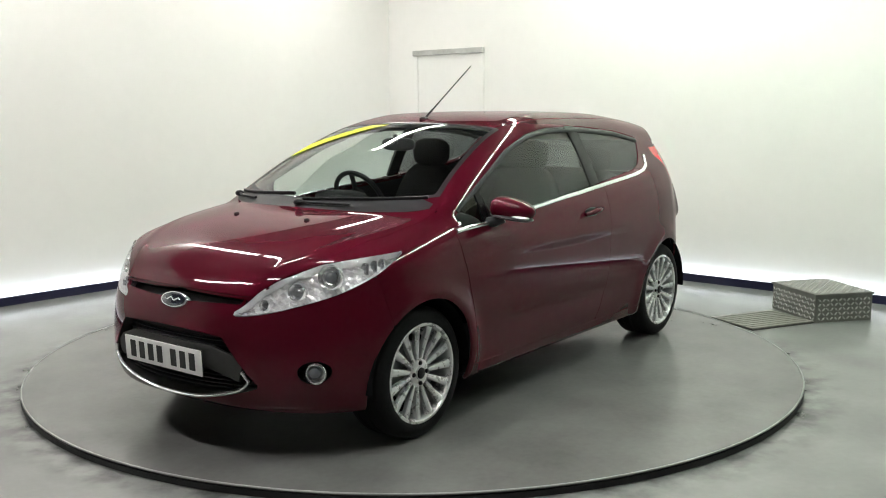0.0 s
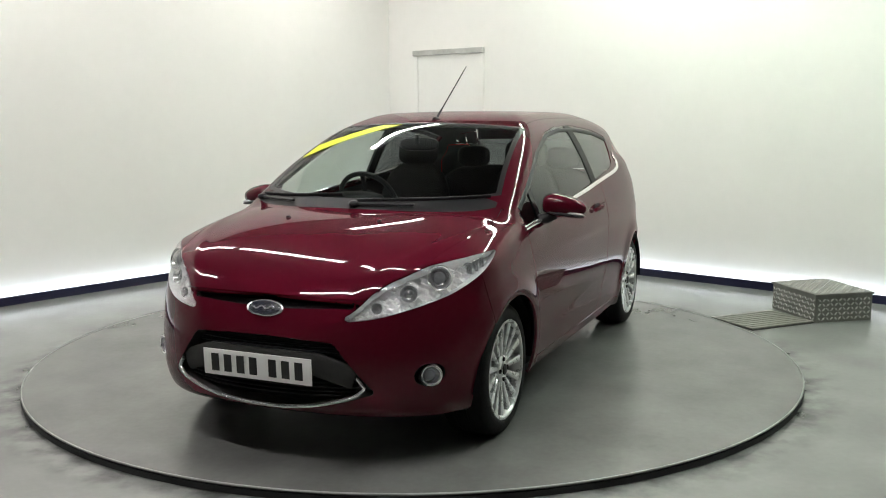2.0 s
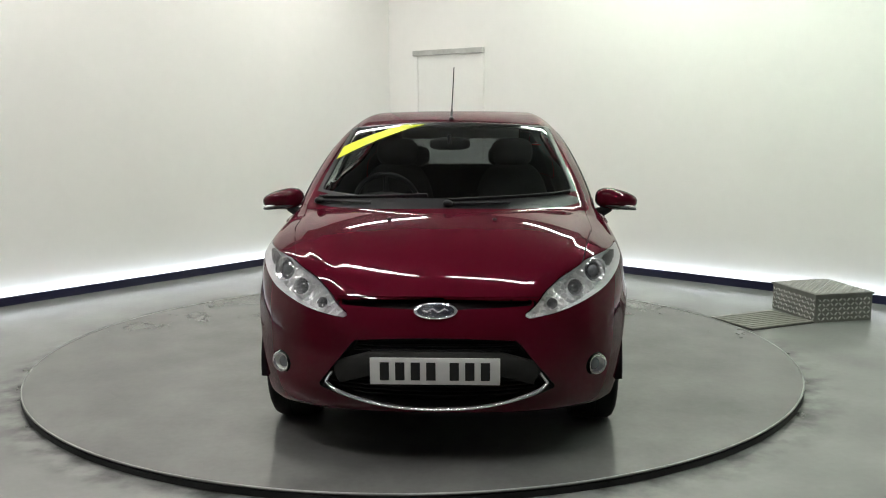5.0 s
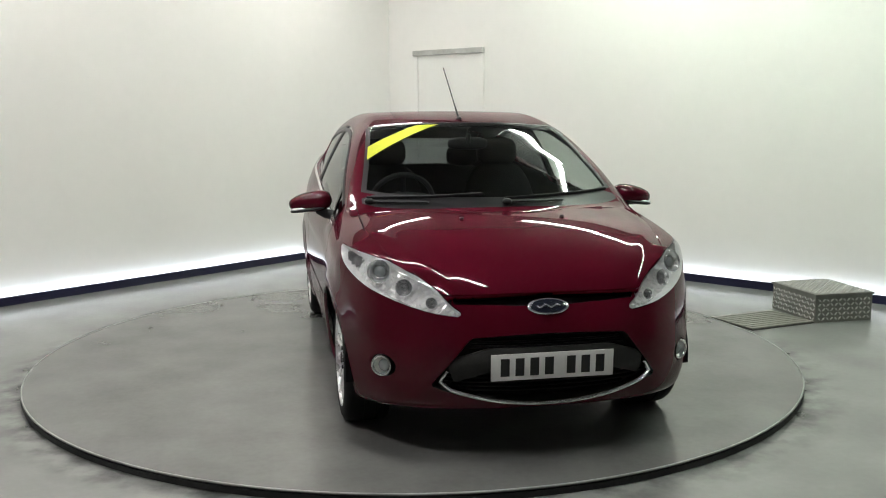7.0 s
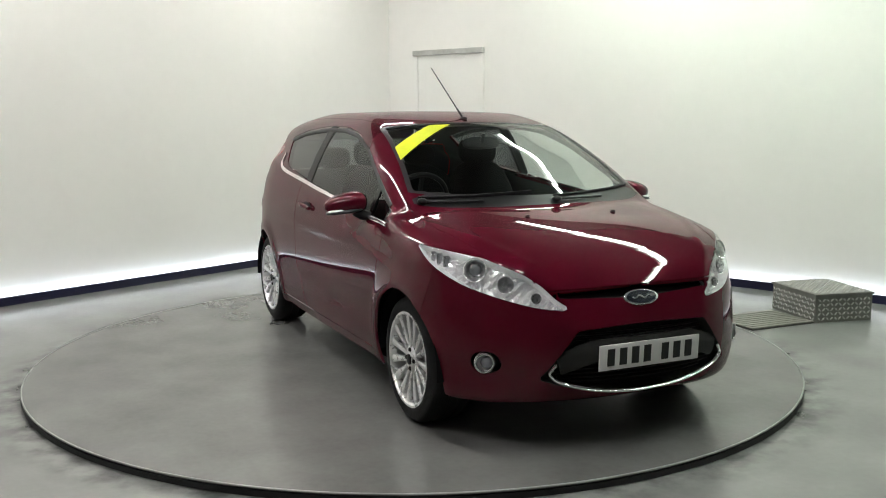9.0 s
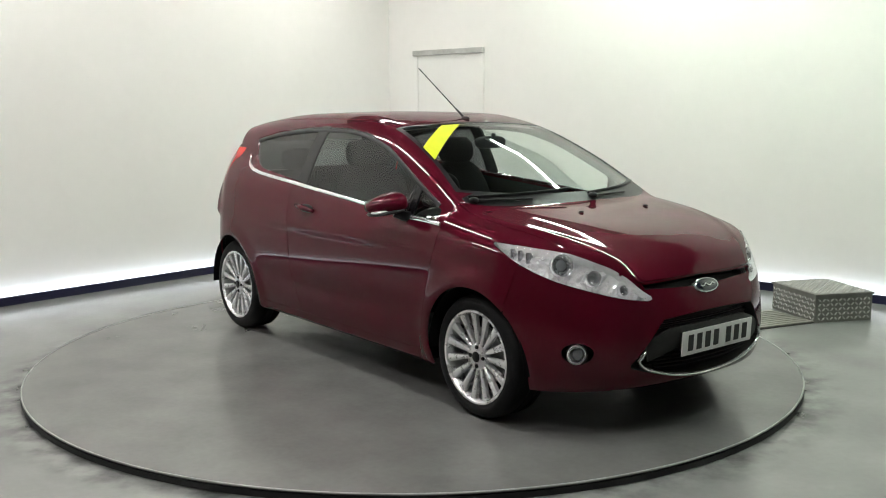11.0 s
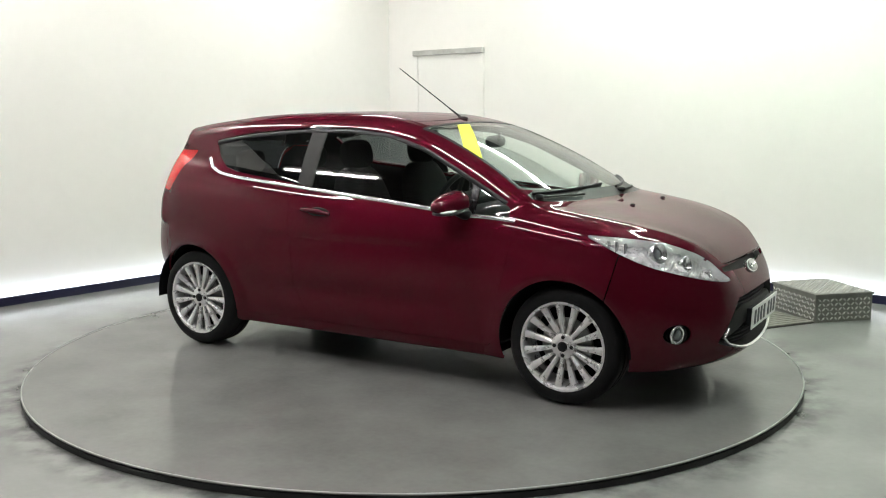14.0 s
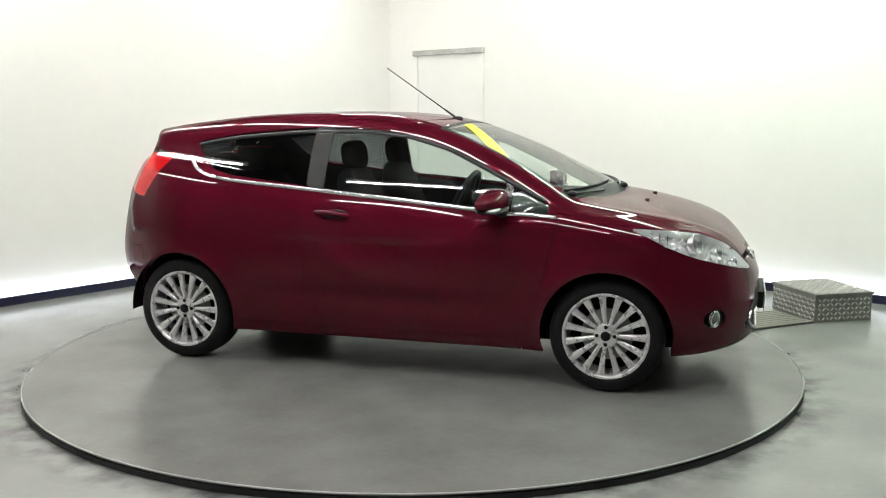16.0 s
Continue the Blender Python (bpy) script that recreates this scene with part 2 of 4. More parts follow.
def build_lamps():
    """Twin-tube ceiling lamps in rows over the turntable, three of them added as fill."""
    def lamp(tint):
        top = new("ceiling_lamp")
        bm = bmesh.new()
        box(bm, (1.52, 0.16, 0.05), (0, 0, -0.025), 0.008)
        part("housing", bm, LAMP_METAL, top)
        for y in (-0.021, 0.021):
            bm = bmesh.new()
            tube(bm, [(-0.74, y, -0.075), (0.74, y, -0.075)], 0.016, 12)
            part("fluorescent_tube", bm, tint, top, "glowing white fluorescent tube")
            for x in (-0.745, 0.745):
                bm = bmesh.new()
                box(bm, (0.03, 0.038, 0.06), (x, y, -0.065), 0.004)
                part("tube_holder", bm, LAMP_METAL, top)
        return tagged(top, "white twin-tube fluorescent lamp fixed to the ceiling", "ceiling lamp", "studio ceiling lamps")
    for tint, places in ((WARM_TUBE, WARM_LAMPS), (GREEN_TUBE, GREEN_LAMPS)):
        first = None
        for x, y, turn in places:
            m = Matrix.Translation((x, y, CEILING_Z)) @ Matrix.Rotation(radians(turn), 4, "Z")
            if first is None:
                first = lamp(tint)
                first.matrix_basis = m
            else:
                copy_thing(first, m)


# place and turn of each ceiling lamp: three rows across the studio
# (-0.75, -3.75) is an added lamp that brightens the car's near side
WARM_LAMPS = ((-0.45, 3.00, 48), (-2.75, 1.50, -50), (-1.70, 0.25, -50), (-0.62, -1.15, -55), (0.50, -2.35, -50), (-0.75, -3.75, -30), (-4.10, -0.85, -45), (-2.10, -2.80, -30))
# the last two are added fill for the floor and wall at right
GREEN_LAMPS = ((1.55, 2.20, -60), (2.22, 0.95, -60), (2.95, -0.40, -60), (3.65, -1.75, -60))


def build_turntable():
    top = new("turntable")
    bm = bmesh.new()
    lathe(bm, [(DISC_R - 0.004, -0.012), (DISC_R, -0.004), (DISC_R - 0.004, 0.0)], 160, "z")
    part("disc", bm, DISC_PAINT, top, smooth=False)
    bm = bmesh.new()
    lathe(bm, [(DISC_R - 0.012, FLOOR_Z + 0.002), (DISC_R + 0.004, FLOOR_Z + 0.002), (DISC_R + 0.004, -0.014), (DISC_R - 0.012, -0.013)], 160, "z", close=False)
    part("rim", bm, RUBBER, top, "black rubber edge", smooth=False)
    bm = bmesh.new()
    lathe(bm, [(DISC_R - 0.004, 0.0005), (DISC_R - 0.0035, 0.002), (DISC_R + 0.002, 0.002), (DISC_R + 0.004, 0.000), (DISC_R + 0.0045, -0.004)], 160, "z", close=False)
    part("edge_band", bm, GREY_METAL, top, "worn pale metal edge band", smooth=False)
    tagged(top, "large round grey steel turntable with a black rubber edge", "turntable")
    return top


def build_door():
    s0, s1, z1 = DOOR
    top = new("door_1")
    top.matrix_basis = room_matrix(s0)
    w = s1 - s0
    bm = bmesh.new()
    box(bm, (w - 0.10, 0.008, z1 - FLOOR_Z - 0.06), (w / 2, -0.004, (z1 - 0.06 + FLOOR_Z) / 2), 0.003)
    part("leaf", bm, DOOR_PAINT, top, smooth=False)
    bm = bmesh.new()
    box(bm, (w, 0.045, 0.055), (w / 2, -0.0225, z1 - 0.0275), 0.004)
    part("header", bm, ALUMINIUM, top, "grey metal header rail", smooth=False)
    for x in (0.025, w - 0.025):
        bm = bmesh.new()
        box(bm, (0.05, 0.02, z1 - FLOOR_Z - 0.06), (x, -0.010, (z1 - 0.06 + FLOOR_Z) / 2), 0.003)
        part("jamb", bm, DOOR_PAINT, top, smooth=False)
    tagged(top, "closed white door with a grey metal header in the wall", "door", kind="structure")


DOOR = (0.385, 1.335, 2.095)


def build_step_box():
    a, b, c = Vector((2.812, 0.785, FLOOR_Z)), Vector((2.714, 1.319, FLOOR_Z)), Vector((3.256, 0.875, FLOOR_Z))
    turn = math.atan2((c - a).y, (c - a).x)
    top = new("metal_box")
    top.matrix_basis = Matrix.Translation(a) @ Matrix.Rotation(turn, 4, "Z")
    w, d, h = 0.455, 0.54, 0.205
    bm = bmesh.new()
    box(bm, (w, d, h - 0.012), (w / 2, d / 2, (h - 0.012) / 2), 0.006)
    part("body", bm, BOX_METAL, top, smooth=False)
    bm = bmesh.new()
    box(bm, (w + 0.02, d + 0.02, 0.016), (w / 2, d / 2, h - 0.008), 0.004)
    part("lid", bm, BOX_METAL, top, smooth=False)
    # raised tread marks on the lid and the two sides that face the turntable
    bm = bmesh.new()
    P = 0.033
    mark = [(0.0175, 0.0), (0.0, 0.0055), (-0.0175, 0.0), (0.0, -0.0055)]

    def marks(m, uw, vw):
        for i in range(int(uw / P)):
            for j in range(int(vw / P)):
                a = radians(45 if (i + j) % 2 else -45)
                cu, cv = (i + 0.5) * P + (uw % P) / 2, (j + 0.5) * P + (vw % P) / 2
                lo = [bm.verts.new(m @ Vector((cu + u * math.cos(a) - v * math.sin(a), cv + u * math.sin(a) + v * math.cos(a), 0.0))) for u, v in mark]
                hi = [bm.verts.new(m @ Vector((cu + 0.7 * (u * math.cos(a) - v * math.sin(a)), cv + 0.7 * (u * math.sin(a) + v * math.cos(a)), 0.005))) for u, v in mark]
                bm.faces.new(hi)
                for k in range(4):
                    bm.faces.new((lo[k], lo[(k + 1) % 4], hi[(k + 1) % 4], hi[k]))
    marks(Matrix.Translation((0, 0, h)), w, d)
    marks(Matrix.Rotation(radians(90), 4, "X"), w, h - 0.02)
    marks(Matrix.Rotation(radians(-90), 4, "Z") @ Matrix.Translation((-d, 0, 0)) @ Matrix.Rotation(radians(90), 4, "X"), d, h - 0.02)
    part("tread_pattern", bm, TREAD, top, "raised diamond tread marks", smooth=False)["kind"] = "stuff"
    tagged(top, "silver chequer-plate aluminium box on the floor beside the turntable", "metal box")
    # low slatted cover plate from the box to the turntable
    cover = new("cable_cover")
    bm = bmesh.new()
    box(bm, (0.56, 0.43, 0.010), (-0.285, 0.215, 0.005), 0.003)
    part("plate", bm, COVER_DARK, cover, "dark base plate", smooth=False)
    bm = bmesh.new()
    box(bm, (0.56, 0.040, 0.006), (0, 0, 0.013), 0.002)
    slat = link_mesh("slat", bm, COVER_METAL)
    slat.parent = cover
    slat.location = (-0.285, 0.024, 0)
    for k in range(1, 9):
        other = new("slat", slat.data)
        other.parent = cover
        other.location = (-0.285, 0.024 + 0.0477 * k, 0)
    cover.matrix_basis = Matrix.Translation(a) @ Matrix.Rotation(turn + radians(11), 4, "Z")
    tagged(cover, "low slatted grey-brown metal cable cover between box and turntable", "cable cover")


build_room()
build_lamps()
TURNTABLE = build_turntable()
build_door()
build_step_box()


# ---- the car: one smooth body form, cut into its panels ----
def curve(xs, ys, blur=0.04, lo=-2.4, hi=2.4, n=2401):
    """A soft curve through a few points, as a function."""
    g = np.linspace(lo, hi, n)
    v = np.interp(g, xs, ys)
    step = (hi - lo) / (n - 1)
    k = int(3 * blur / step)
    w = np.exp(-0.5 * (np.arange(-k, k + 1) * step / blur) ** 2)
    v = np.convolve(np.pad(v, k, mode="edge"), w / w.sum(), mode="valid")
    return lambda q: np.interp(q, g, v)


def smax(a, b, k):
    h = np.clip(0.5 + 0.5 * (a - b) / k, 0, 1)
    return b + (a - b) * h + k * h * (1 - h)


def smin(a, b, k):
    return -smax(-a, -b, k)


BELT = curve((-1.9, -0.93, -0.57, -0.23, 0.1, 0.42, 0.73, 1.0, 1.3), (1.16, 1.082, 1.045, 1.008, 0.978, 0.947, 0.914, 0.89, 0.86), 0.08)
HOOD = curve((0.85, 1.05, 1.25, 1.40, 1.54, 1.66, 1.76, 1.86, 1.95, 2.02, 2.1), (1.04, 1.013, 0.984, 0.959, 0.925, 0.886, 0.842, 0.780, 0.695, 0.58, 0.4), 0.08)
PLAN = curve((-1.95, -1.6, -1.24, -0.8, 0.0, 0.6, 1.24, 1.6, 1.9), (0.70, 0.777, 0.832, 0.844, 0.842, 0.840, 0.842, 0.815, 0.78), 0.12)
SECTION = curve((0.1, 0.2, 0.3, 0.42, 0.55, 0.7, 0.82, 0.95, 1.05, 1.15, 1.3), (-0.09, -0.055, -0.03, -0.012, 0.0, 0.0, -0.008, -0.03, -0.06, -0.10, -0.19), 0.05)
CREASE = curve((-1.9, -1.28, -0.84, -0.35, 0.43, 0.92, 1.3), (1.04, 1.0, 0.962, 0.898, 0.836, 0.77, 0.70), 0.1)
SCREEN = curve((-2.1, -1.84, -1.6, -1.38, -0.97, -0.73, -0.42, -0.11, 0.1, 0.25, 0.36, 0.48, 0.74, 1.05, 1.25, 1.5, 2.4), (1.25, 1.305, 1.350, 1.388, 1.434, 1.447, 1.452, 1.447, 1.427, 1.402, 1.374, 1.335, 1.240, 1.094, 0.998, 0.83, 0.2), 0.07)
TUMBLE = curve((0.8, 0.95, 1.05, 1.15, 1.25, 1.32, 1.38, 1.45), (0.845, 0.795, 0.757, 0.712, 0.660, 0.618, 0.570, 0.50), 0.03)
CABIN = curve((-1.95, -1.6, -1.2, -0.6, 0.0, 0.5, 0.9, 1.2), (-0.15, -0.075, -0.032, -0.004, 0.0, -0.012, -0.04, -0.07), 0.15)
NOSE = curve((0.1, 0.18, 0.24, 0.32, 0.42, 0.52, 0.62, 0.68, 0.75), (1.84, 1.93, 1.985, 2.012, 2.018, 2.010, 1.992, 1.972, 1.95), 0.03)
TAIL = curve((0.1, 0.25, 0.35, 0.5, 0.62, 0.8, 1.0, 1.15, 1.3), (-1.60, -1.72, -1.82, -1.92, -1.93, -1.90, -1.85, -1.76, -1.64), 0.05)
SPOILER = curve((0.9, 1.0, 1.15, 1.25, 1.29, 1.4), (-1.86, -1.83, -1.745, -1.68, -1.675, -1.675), 0.015)
FOOT = curve((-2.0, -1.5, -1.35, -1.1, 1.1, 1.4, 1.7, 2.1), (0.33, 0.30, 0.22, 0.185, 0.185, 0.19, 0.20, 0.235), 0.05)
WHEEL_X, WHEEL_Z, WHEEL_Y = 1.2445, 0.297, 0.79
ARCH_R = 0.338


def form(x, y, z):
    """Below zero inside the car's body."""
    a = np.abs(y)
    w = PLAN(x) + SECTION(z)
    for s in (-1, 1):
        r = np.hypot(x - s * WHEEL_X, z - WHEEL_Z)
        w = w + 0.014 * np.exp(-((r - 0.36) / 0.055) ** 2)
    fade = 1 / (1 + np.exp(-(1.15 - x) / 0.12))
    w = w - 0.008 * fade / (1 + np.exp(-np.clip((z - CREASE(x)) / 0.014, -40, 40)))
    # the hollow low in the doors and the sill under it
    w = w - 0.014 * np.exp(-((z - 0.43) / 0.07) ** 2) * np.exp(-(x / 0.75) ** 4)
    side = a - w
    ridge = 0.0045 * np.exp(-((a - 0.64 + 0.2 * (x - 1.39) + 0.58 * (x - 1.39) ** 2) / 0.035) ** 2)
    back = 1 / (1 + np.exp(-(0.75 - x) / 0.04))
    deck = HOOD(np.maximum(x, 0.85)) * (1 - back) + (BELT(x) + 0.088) * back
    top = (z - (deck - 0.01 * y * y - 0.22 * y ** 4 + ridge * (x > 0.9))) * 0.9
    nose = (x - (NOSE(z) - 0.20 * a ** 2 - 0.70 * a ** 4)) * 0.85
    tail = (TAIL(z) + 0.12 * a ** 2 + 0.84 * a ** 4) - x
    low = smax(smax(side, top, 0.075), smax(nose, tail, 0.05), 0.09)
    glass = a - (TUMBLE(z) + CABIN(x))
    front = SCREEN(x) - 0.045 * y * y - np.clip(x - 0.0, 0, 1.2) * 0.20 * y * y
    roof = (z - front) * 0.88
    up = smax(smax(glass, roof, 0.07), (SPOILER(z) + 0.45 * a ** 2) - x, 0.04)
    up = smax(up, smax(x - 1.45, 0.74 - z, 0.03), 0.05)
    both = smin(low, up, 0.018)
    return smax(both, FOOT(x) - z, 0.03)


def grad(fn, q, e=1e-4):
    x, y, z = q.T
    return np.stack([(fn(x + e, y, z) - fn(x - e, y, z)), (fn(x, y + e, z) - fn(x, y - e, z)), (fn(x, y, z + e) - fn(x, y, z - e))], 1) / (2 * e)


def settle(q, level=0.0, steps=5):
    """Moves points onto the body's surface, or a level inside it."""
    for _ in range(steps):
        g = grad(form, q)
        v = form(*q.T) - level
        q = q - np.clip(v / np.maximum((g * g).sum(1), 0.05), -0.03, 0.03)[:, None] * g
    return q


def skin_of(cell):
    """A net of quads over the body's surface."""
    lo, hi = np.array((-2.06, -1.0, 0.13)), np.array((2.14, 1.0, 1.52))
    n = np.ceil((hi - lo) / cell).astype(int) + 1
    n[1] += (n[1] + 1) % 2
    lo[1] = -cell * (n[1] - 1) / 2 - cell * 0.0
    ax = [lo[i] + cell * np.arange(n[i]) for i in range(3)]
    X, Y, Z = np.meshgrid(*ax, indexing="ij")
    F = form(X, Y, Z)
    S = F < 0
    c = np.zeros(tuple(n - 1), int)
    for i in (0, 1):
        for j in (0, 1):
            for k in (0, 1):
                c += S[i:n[0] - 1 + i, j:n[1] - 1 + j, k:n[2] - 1 + k]
    act = (c > 0) & (c < 8)
    ids = -np.ones(act.shape, int)
    ids[act] = np.arange(act.sum())
    pos = np.argwhere(act)
    verts = lo + (pos + 0.5) * cell
    # start each point at the mean of the crossings on its cell's edges
    acc, num = np.zeros((len(pos), 3)), np.zeros(len(pos))
    for d in range(3):
        o = [q for q in range(3) if q != d]
        for u in (0, 1):
            for v in (0, 1):
                a = pos.copy()
                a[:, o[0]] += u
                a[:, o[1]] += v
                b = a.copy()
                b[:, d] += 1
                fa, fb = F[tuple(a.T)], F[tuple(b.T)]
                m = (fa < 0) != (fb < 0)
                t = np.where(m, fa / np.where(m, fa - fb, 1), 0)
                pt = lo + a * cell
                pt[:, d] += t * cell
                acc[m] += pt[m]
                num[m] += 1
    verts = acc / np.maximum(num, 1)[:, None]
    quads = []
    for d in range(3):
        o = [(d + 1) % 3, (d + 2) % 3]
        sl0, sl1 = [slice(None)] * 3, [slice(None)] * 3
        sl0[d], sl1[d] = slice(0, n[d] - 1), slice(1, n[d])
        A, B = S[tuple(sl0)], S[tuple(sl1)]
        for flip in (False, True):
            e = np.argwhere((A & ~B) if not flip else (~A & B))
            e = e[(e[:, o[0]] > 0) & (e[:, o[1]] > 0) & (e[:, o[0]] < n[o[0]] - 1) & (e[:, o[1]] < n[o[1]] - 1)]
            cs = []
            for u, v in ((-1, -1), (0, -1), (0, 0), (-1, 0)):
                a = e.copy()
                a[:, o[0]] += u
                a[:, o[1]] += v
                cs.append(ids[tuple(a.T)])
            q = np.stack(cs, 1)
            quads.append(q[:, ::-1] if flip else q)
    quads = np.concatenate(quads)
    for _ in range(3):
        # even the net out along the surface, then put it back on the form
        tot, cnt = np.zeros_like(verts), np.zeros(len(verts))
        for i in range(4):
            for j in (1, 3):
                np.add.at(tot, quads[:, i], verts[quads[:, (i + j) % 4]])
                np.add.at(cnt, quads[:, i], 1)
        mean = tot / np.maximum(cnt, 1)[:, None]
        verts = settle(verts + 0.5 * (mean - verts), 0.0, 3)
    return verts, quads


# -- outlines of the panels: each is below zero inside --
def half_plane(x, z, ax, az, bx, bz, w=1.0):
    """Signed distance from the line a-b; positive on its left."""
    l = math.hypot(bx - ax, bz - az)
    return ((bx - ax) * (z - az) - (bz - az) * (x - ax)) / l


def big(*v):
    r = v[0]
    for q in v[1:]:
        r = np.maximum(r, q)
    return r


def soft_box(u, v, u0, u1, v0, v1, r):
    du, dv = np.abs(u - (u0 + u1) / 2) - (u1 - u0) / 2 + r, np.abs(v - (v0 + v1) / 2) - (v1 - v0) / 2 + r
    return np.hypot(np.maximum(du, 0), np.maximum(dv, 0)) + np.minimum(np.maximum(du, dv), 0) - r


# top edge of the side glass and its lower edge, which sweeps up at the rear
GLASS_TOP = curve((-1.5, -1.22, -0.94, -0.5, -0.15, 0.11, 0.37, 0.56, 0.875, 1.1), (1.20, 1.275, 1.325, 1.360, 1.360, 1.328, 1.246, 1.150, 0.992, 0.87), 0.03)
GLASS_LOW = curve((-1.5, -1.24, -1.18, -1.13, -1.06, -0.93, -0.57, -0.23, 0.1, 0.42, 0.73, 1.0), (1.42, 1.30, 1.235, 1.17, 1.122, 1.092, 1.054, 1.018, 0.988, 0.957, 0.926, 0.905), 0.015)


def g_side_glass(x, y, z):
    return big(z - GLASS_TOP(x), GLASS_LOW(x) - z, x - 0.93, 0.45 - np.abs(y)) * 0.9


def g_screen(x, y, z):
    """The windscreen, between the pillars, the roof's edge and the cowl."""
    a = np.abs(y)
    edge = 0.515 + 0.135 * np.clip((1.40 - z) / 0.40, -0.2, 1.1)
    return big(a - edge, (0.315 - 0.05 * a * a) - x, x - (1.17 - 0.62 * a * a), 0.86 - z)


def g_rear_glass(x, y, z):
    return big(np.abs(y) - (0.50 + 0.12 * (1.3 - z)), x + 1.60, 1.02 - z, z - 1.25)


def g_screen_trim(x, y, z):
    """The black edge of the windscreen, and the cowl between it and the bonnet."""
    a = np.abs(y)
    cowl = big(a - 0.655, x - (1.245 - 0.30 * a * a - 0.55 * a ** 4), 0.98 - x, 0.86 - z)
    return np.minimum(g_screen(x, y, z) - 0.020, cowl)


def g_pillar(x, y, z):
    """The black door pillar, and the divider behind the small front pane."""
    return big(g_side_glass(x, y, z), np.minimum(np.abs(x + 0.395) - 0.05, np.abs(x - 0.715 - 0.1 * (z - 1.0)) - 0.02))


def g_valance(x, y, z):
    return big(x + 1.40, z - 0.43 + 0.1 * np.clip(-1.75 - x, 0, 1))


def g_arch(x, y, z):
    r = np.minimum(np.hypot(x - WHEEL_X, z - WHEEL_Z), np.hypot(x + WHEEL_X, z - WHEEL_Z))
    return big(r - ARCH_R, 0.5 - np.abs(y))


def g_under(x, y, z):
    return z - FOOT(x) - 0.007


LAMP_LOW = curve((1.30, 1.37, 1.45, 1.52, 1.60, 1.68, 1.757, 1.83, 1.90, 1.95, 2.1), (0.90, 0.852, 0.820, 0.781, 0.744, 0.711, 0.686, 0.662, 0.637, 0.620, 0.61), 0.012)
LAMP_TOP = curve((1.30, 1.38, 1.52, 1.61, 1.69, 1.75, 1.815, 1.868, 1.93, 1.97, 2.1), (0.862, 0.860, 0.853, 0.842, 0.828, 0.803, 0.768, 0.722, 0.645, 0.60, 0.45), 0.012)


def g_headlight(x, y, z):
    a = np.abs(y)
    return big(LAMP_LOW(x) - z, z - LAMP_TOP(x), 1.37 - x, 0.365 - a)


def g_grille(x, y, z):
    a = np.abs(y)
    side = 0.482 - 0.80 * np.maximum(z - 0.345, 0) - 1.2 * np.maximum(0.335 - z, 0)
    return big(a - side, z - (0.548 - 0.12 * a * a), (0.250 + 0.36 * a * a) - z, 1.4 - x)


def g_slot(x, y, z):
    a = np.abs(y)
    return big(a - 0.405, z - (0.697 - 0.02 * a), (0.655 + 0.045 * a) - z, 1.5 - x)


def g_fog(x, y, z):
    return big(np.hypot((np.abs(y) - 0.668), (z - 0.397)) - 0.046, 1.3 - x)


def g_tail_lamp(x, y, z):
    # a tall lamp wrapped round the rear corner
    lean = x + 1.52 - 0.64 * (z - 0.965)
    return big(lean * 0.85, 0.955 + 0.25 * np.clip(-1.55 - x, 0, 1) - z, z - 1.215, 0.50 - np.abs(y) + 0.10 * (z - 1.0))


def g_bonnet(x, y, z):
    a = np.abs(y)
    return big(a - (0.685 - 0.10 * np.clip((x - 1.35) / 0.5, 0, 1) - 0.9 * np.clip(x - 1.72, 0, 1)), (1.245 - 0.30 * a * a - 0.55 * a ** 4) - x, 0.702 - z + 0.0 * x)


def g_front_bumper(x, y, z):
    a = np.abs(y)
    return big(1.47 + 0.25 * np.clip(z - 0.55, -0.2, 0.3) - x, z - 0.77, 0.0 * a - 1)


def g_rear_bumper(x, y, z):
    return big(x + 1.50 + 0.2 * np.clip(z - 0.5, 0, 0.2), z - 0.66)


def g_tailgate(x, y, z):
    return big(np.abs(y) - 0.61, x + 1.66 - 0.2 * (z > 1.25), z - 1.30)


def g_roof(x, y, z):
    return big(np.abs(y) - (0.535 + CABIN(x)), x - 0.33, 1.22 - z)


def g_door(x, y, z):
    front = 0.90 + 0.10 * np.clip((z - 0.5) / 0.4, -1, 1)
    back = -0.44 - 0.04 * np.clip((z - 0.6) / 0.4, 0, 1) + 0.10 * np.clip((0.45 - z) / 0.2, 0, 1)
    return big(x - front, back - x, 0.255 - z, z - (BELT(x) + 0.006), 0.45 - np.abs(y))


def g_fender(x, y, z):
    return big(0.80 - x, z - (HOOD(x) - 0.02), x - 1.85, 0.3 - np.abs(y), z - (BELT(x) + 0.03 + 0.1 * (x > 1.0)))


def g_sill(x, y, z):
    return big(z - 0.255, np.abs(x) - 1.0, 0.45 - np.abs(y))


def g_rest(x, y, z):
    return np.full_like(x, -1.0)


REGIONS = (("under", g_under), ("arch", g_arch), ("headlight", g_headlight), ("grille", g_grille), ("slot", g_slot), ("fog", g_fog), ("windscreen", g_screen), ("screen_trim", g_screen_trim), ("pillar", g_pillar), ("side_window", g_side_glass),
           ("rear_window", g_rear_glass), ("tail_lamp", g_tail_lamp), ("bonnet", g_bonnet), ("front_bumper", g_front_bumper), ("valance", g_valance), ("rear_bumper", g_rear_bumper), ("roof", g_roof),
           ("tailgate", g_tailgate), ("door", g_door), ("fender", g_fender), ("sill", g_sill), ("body_side", g_rest))
GAP = 0.0028


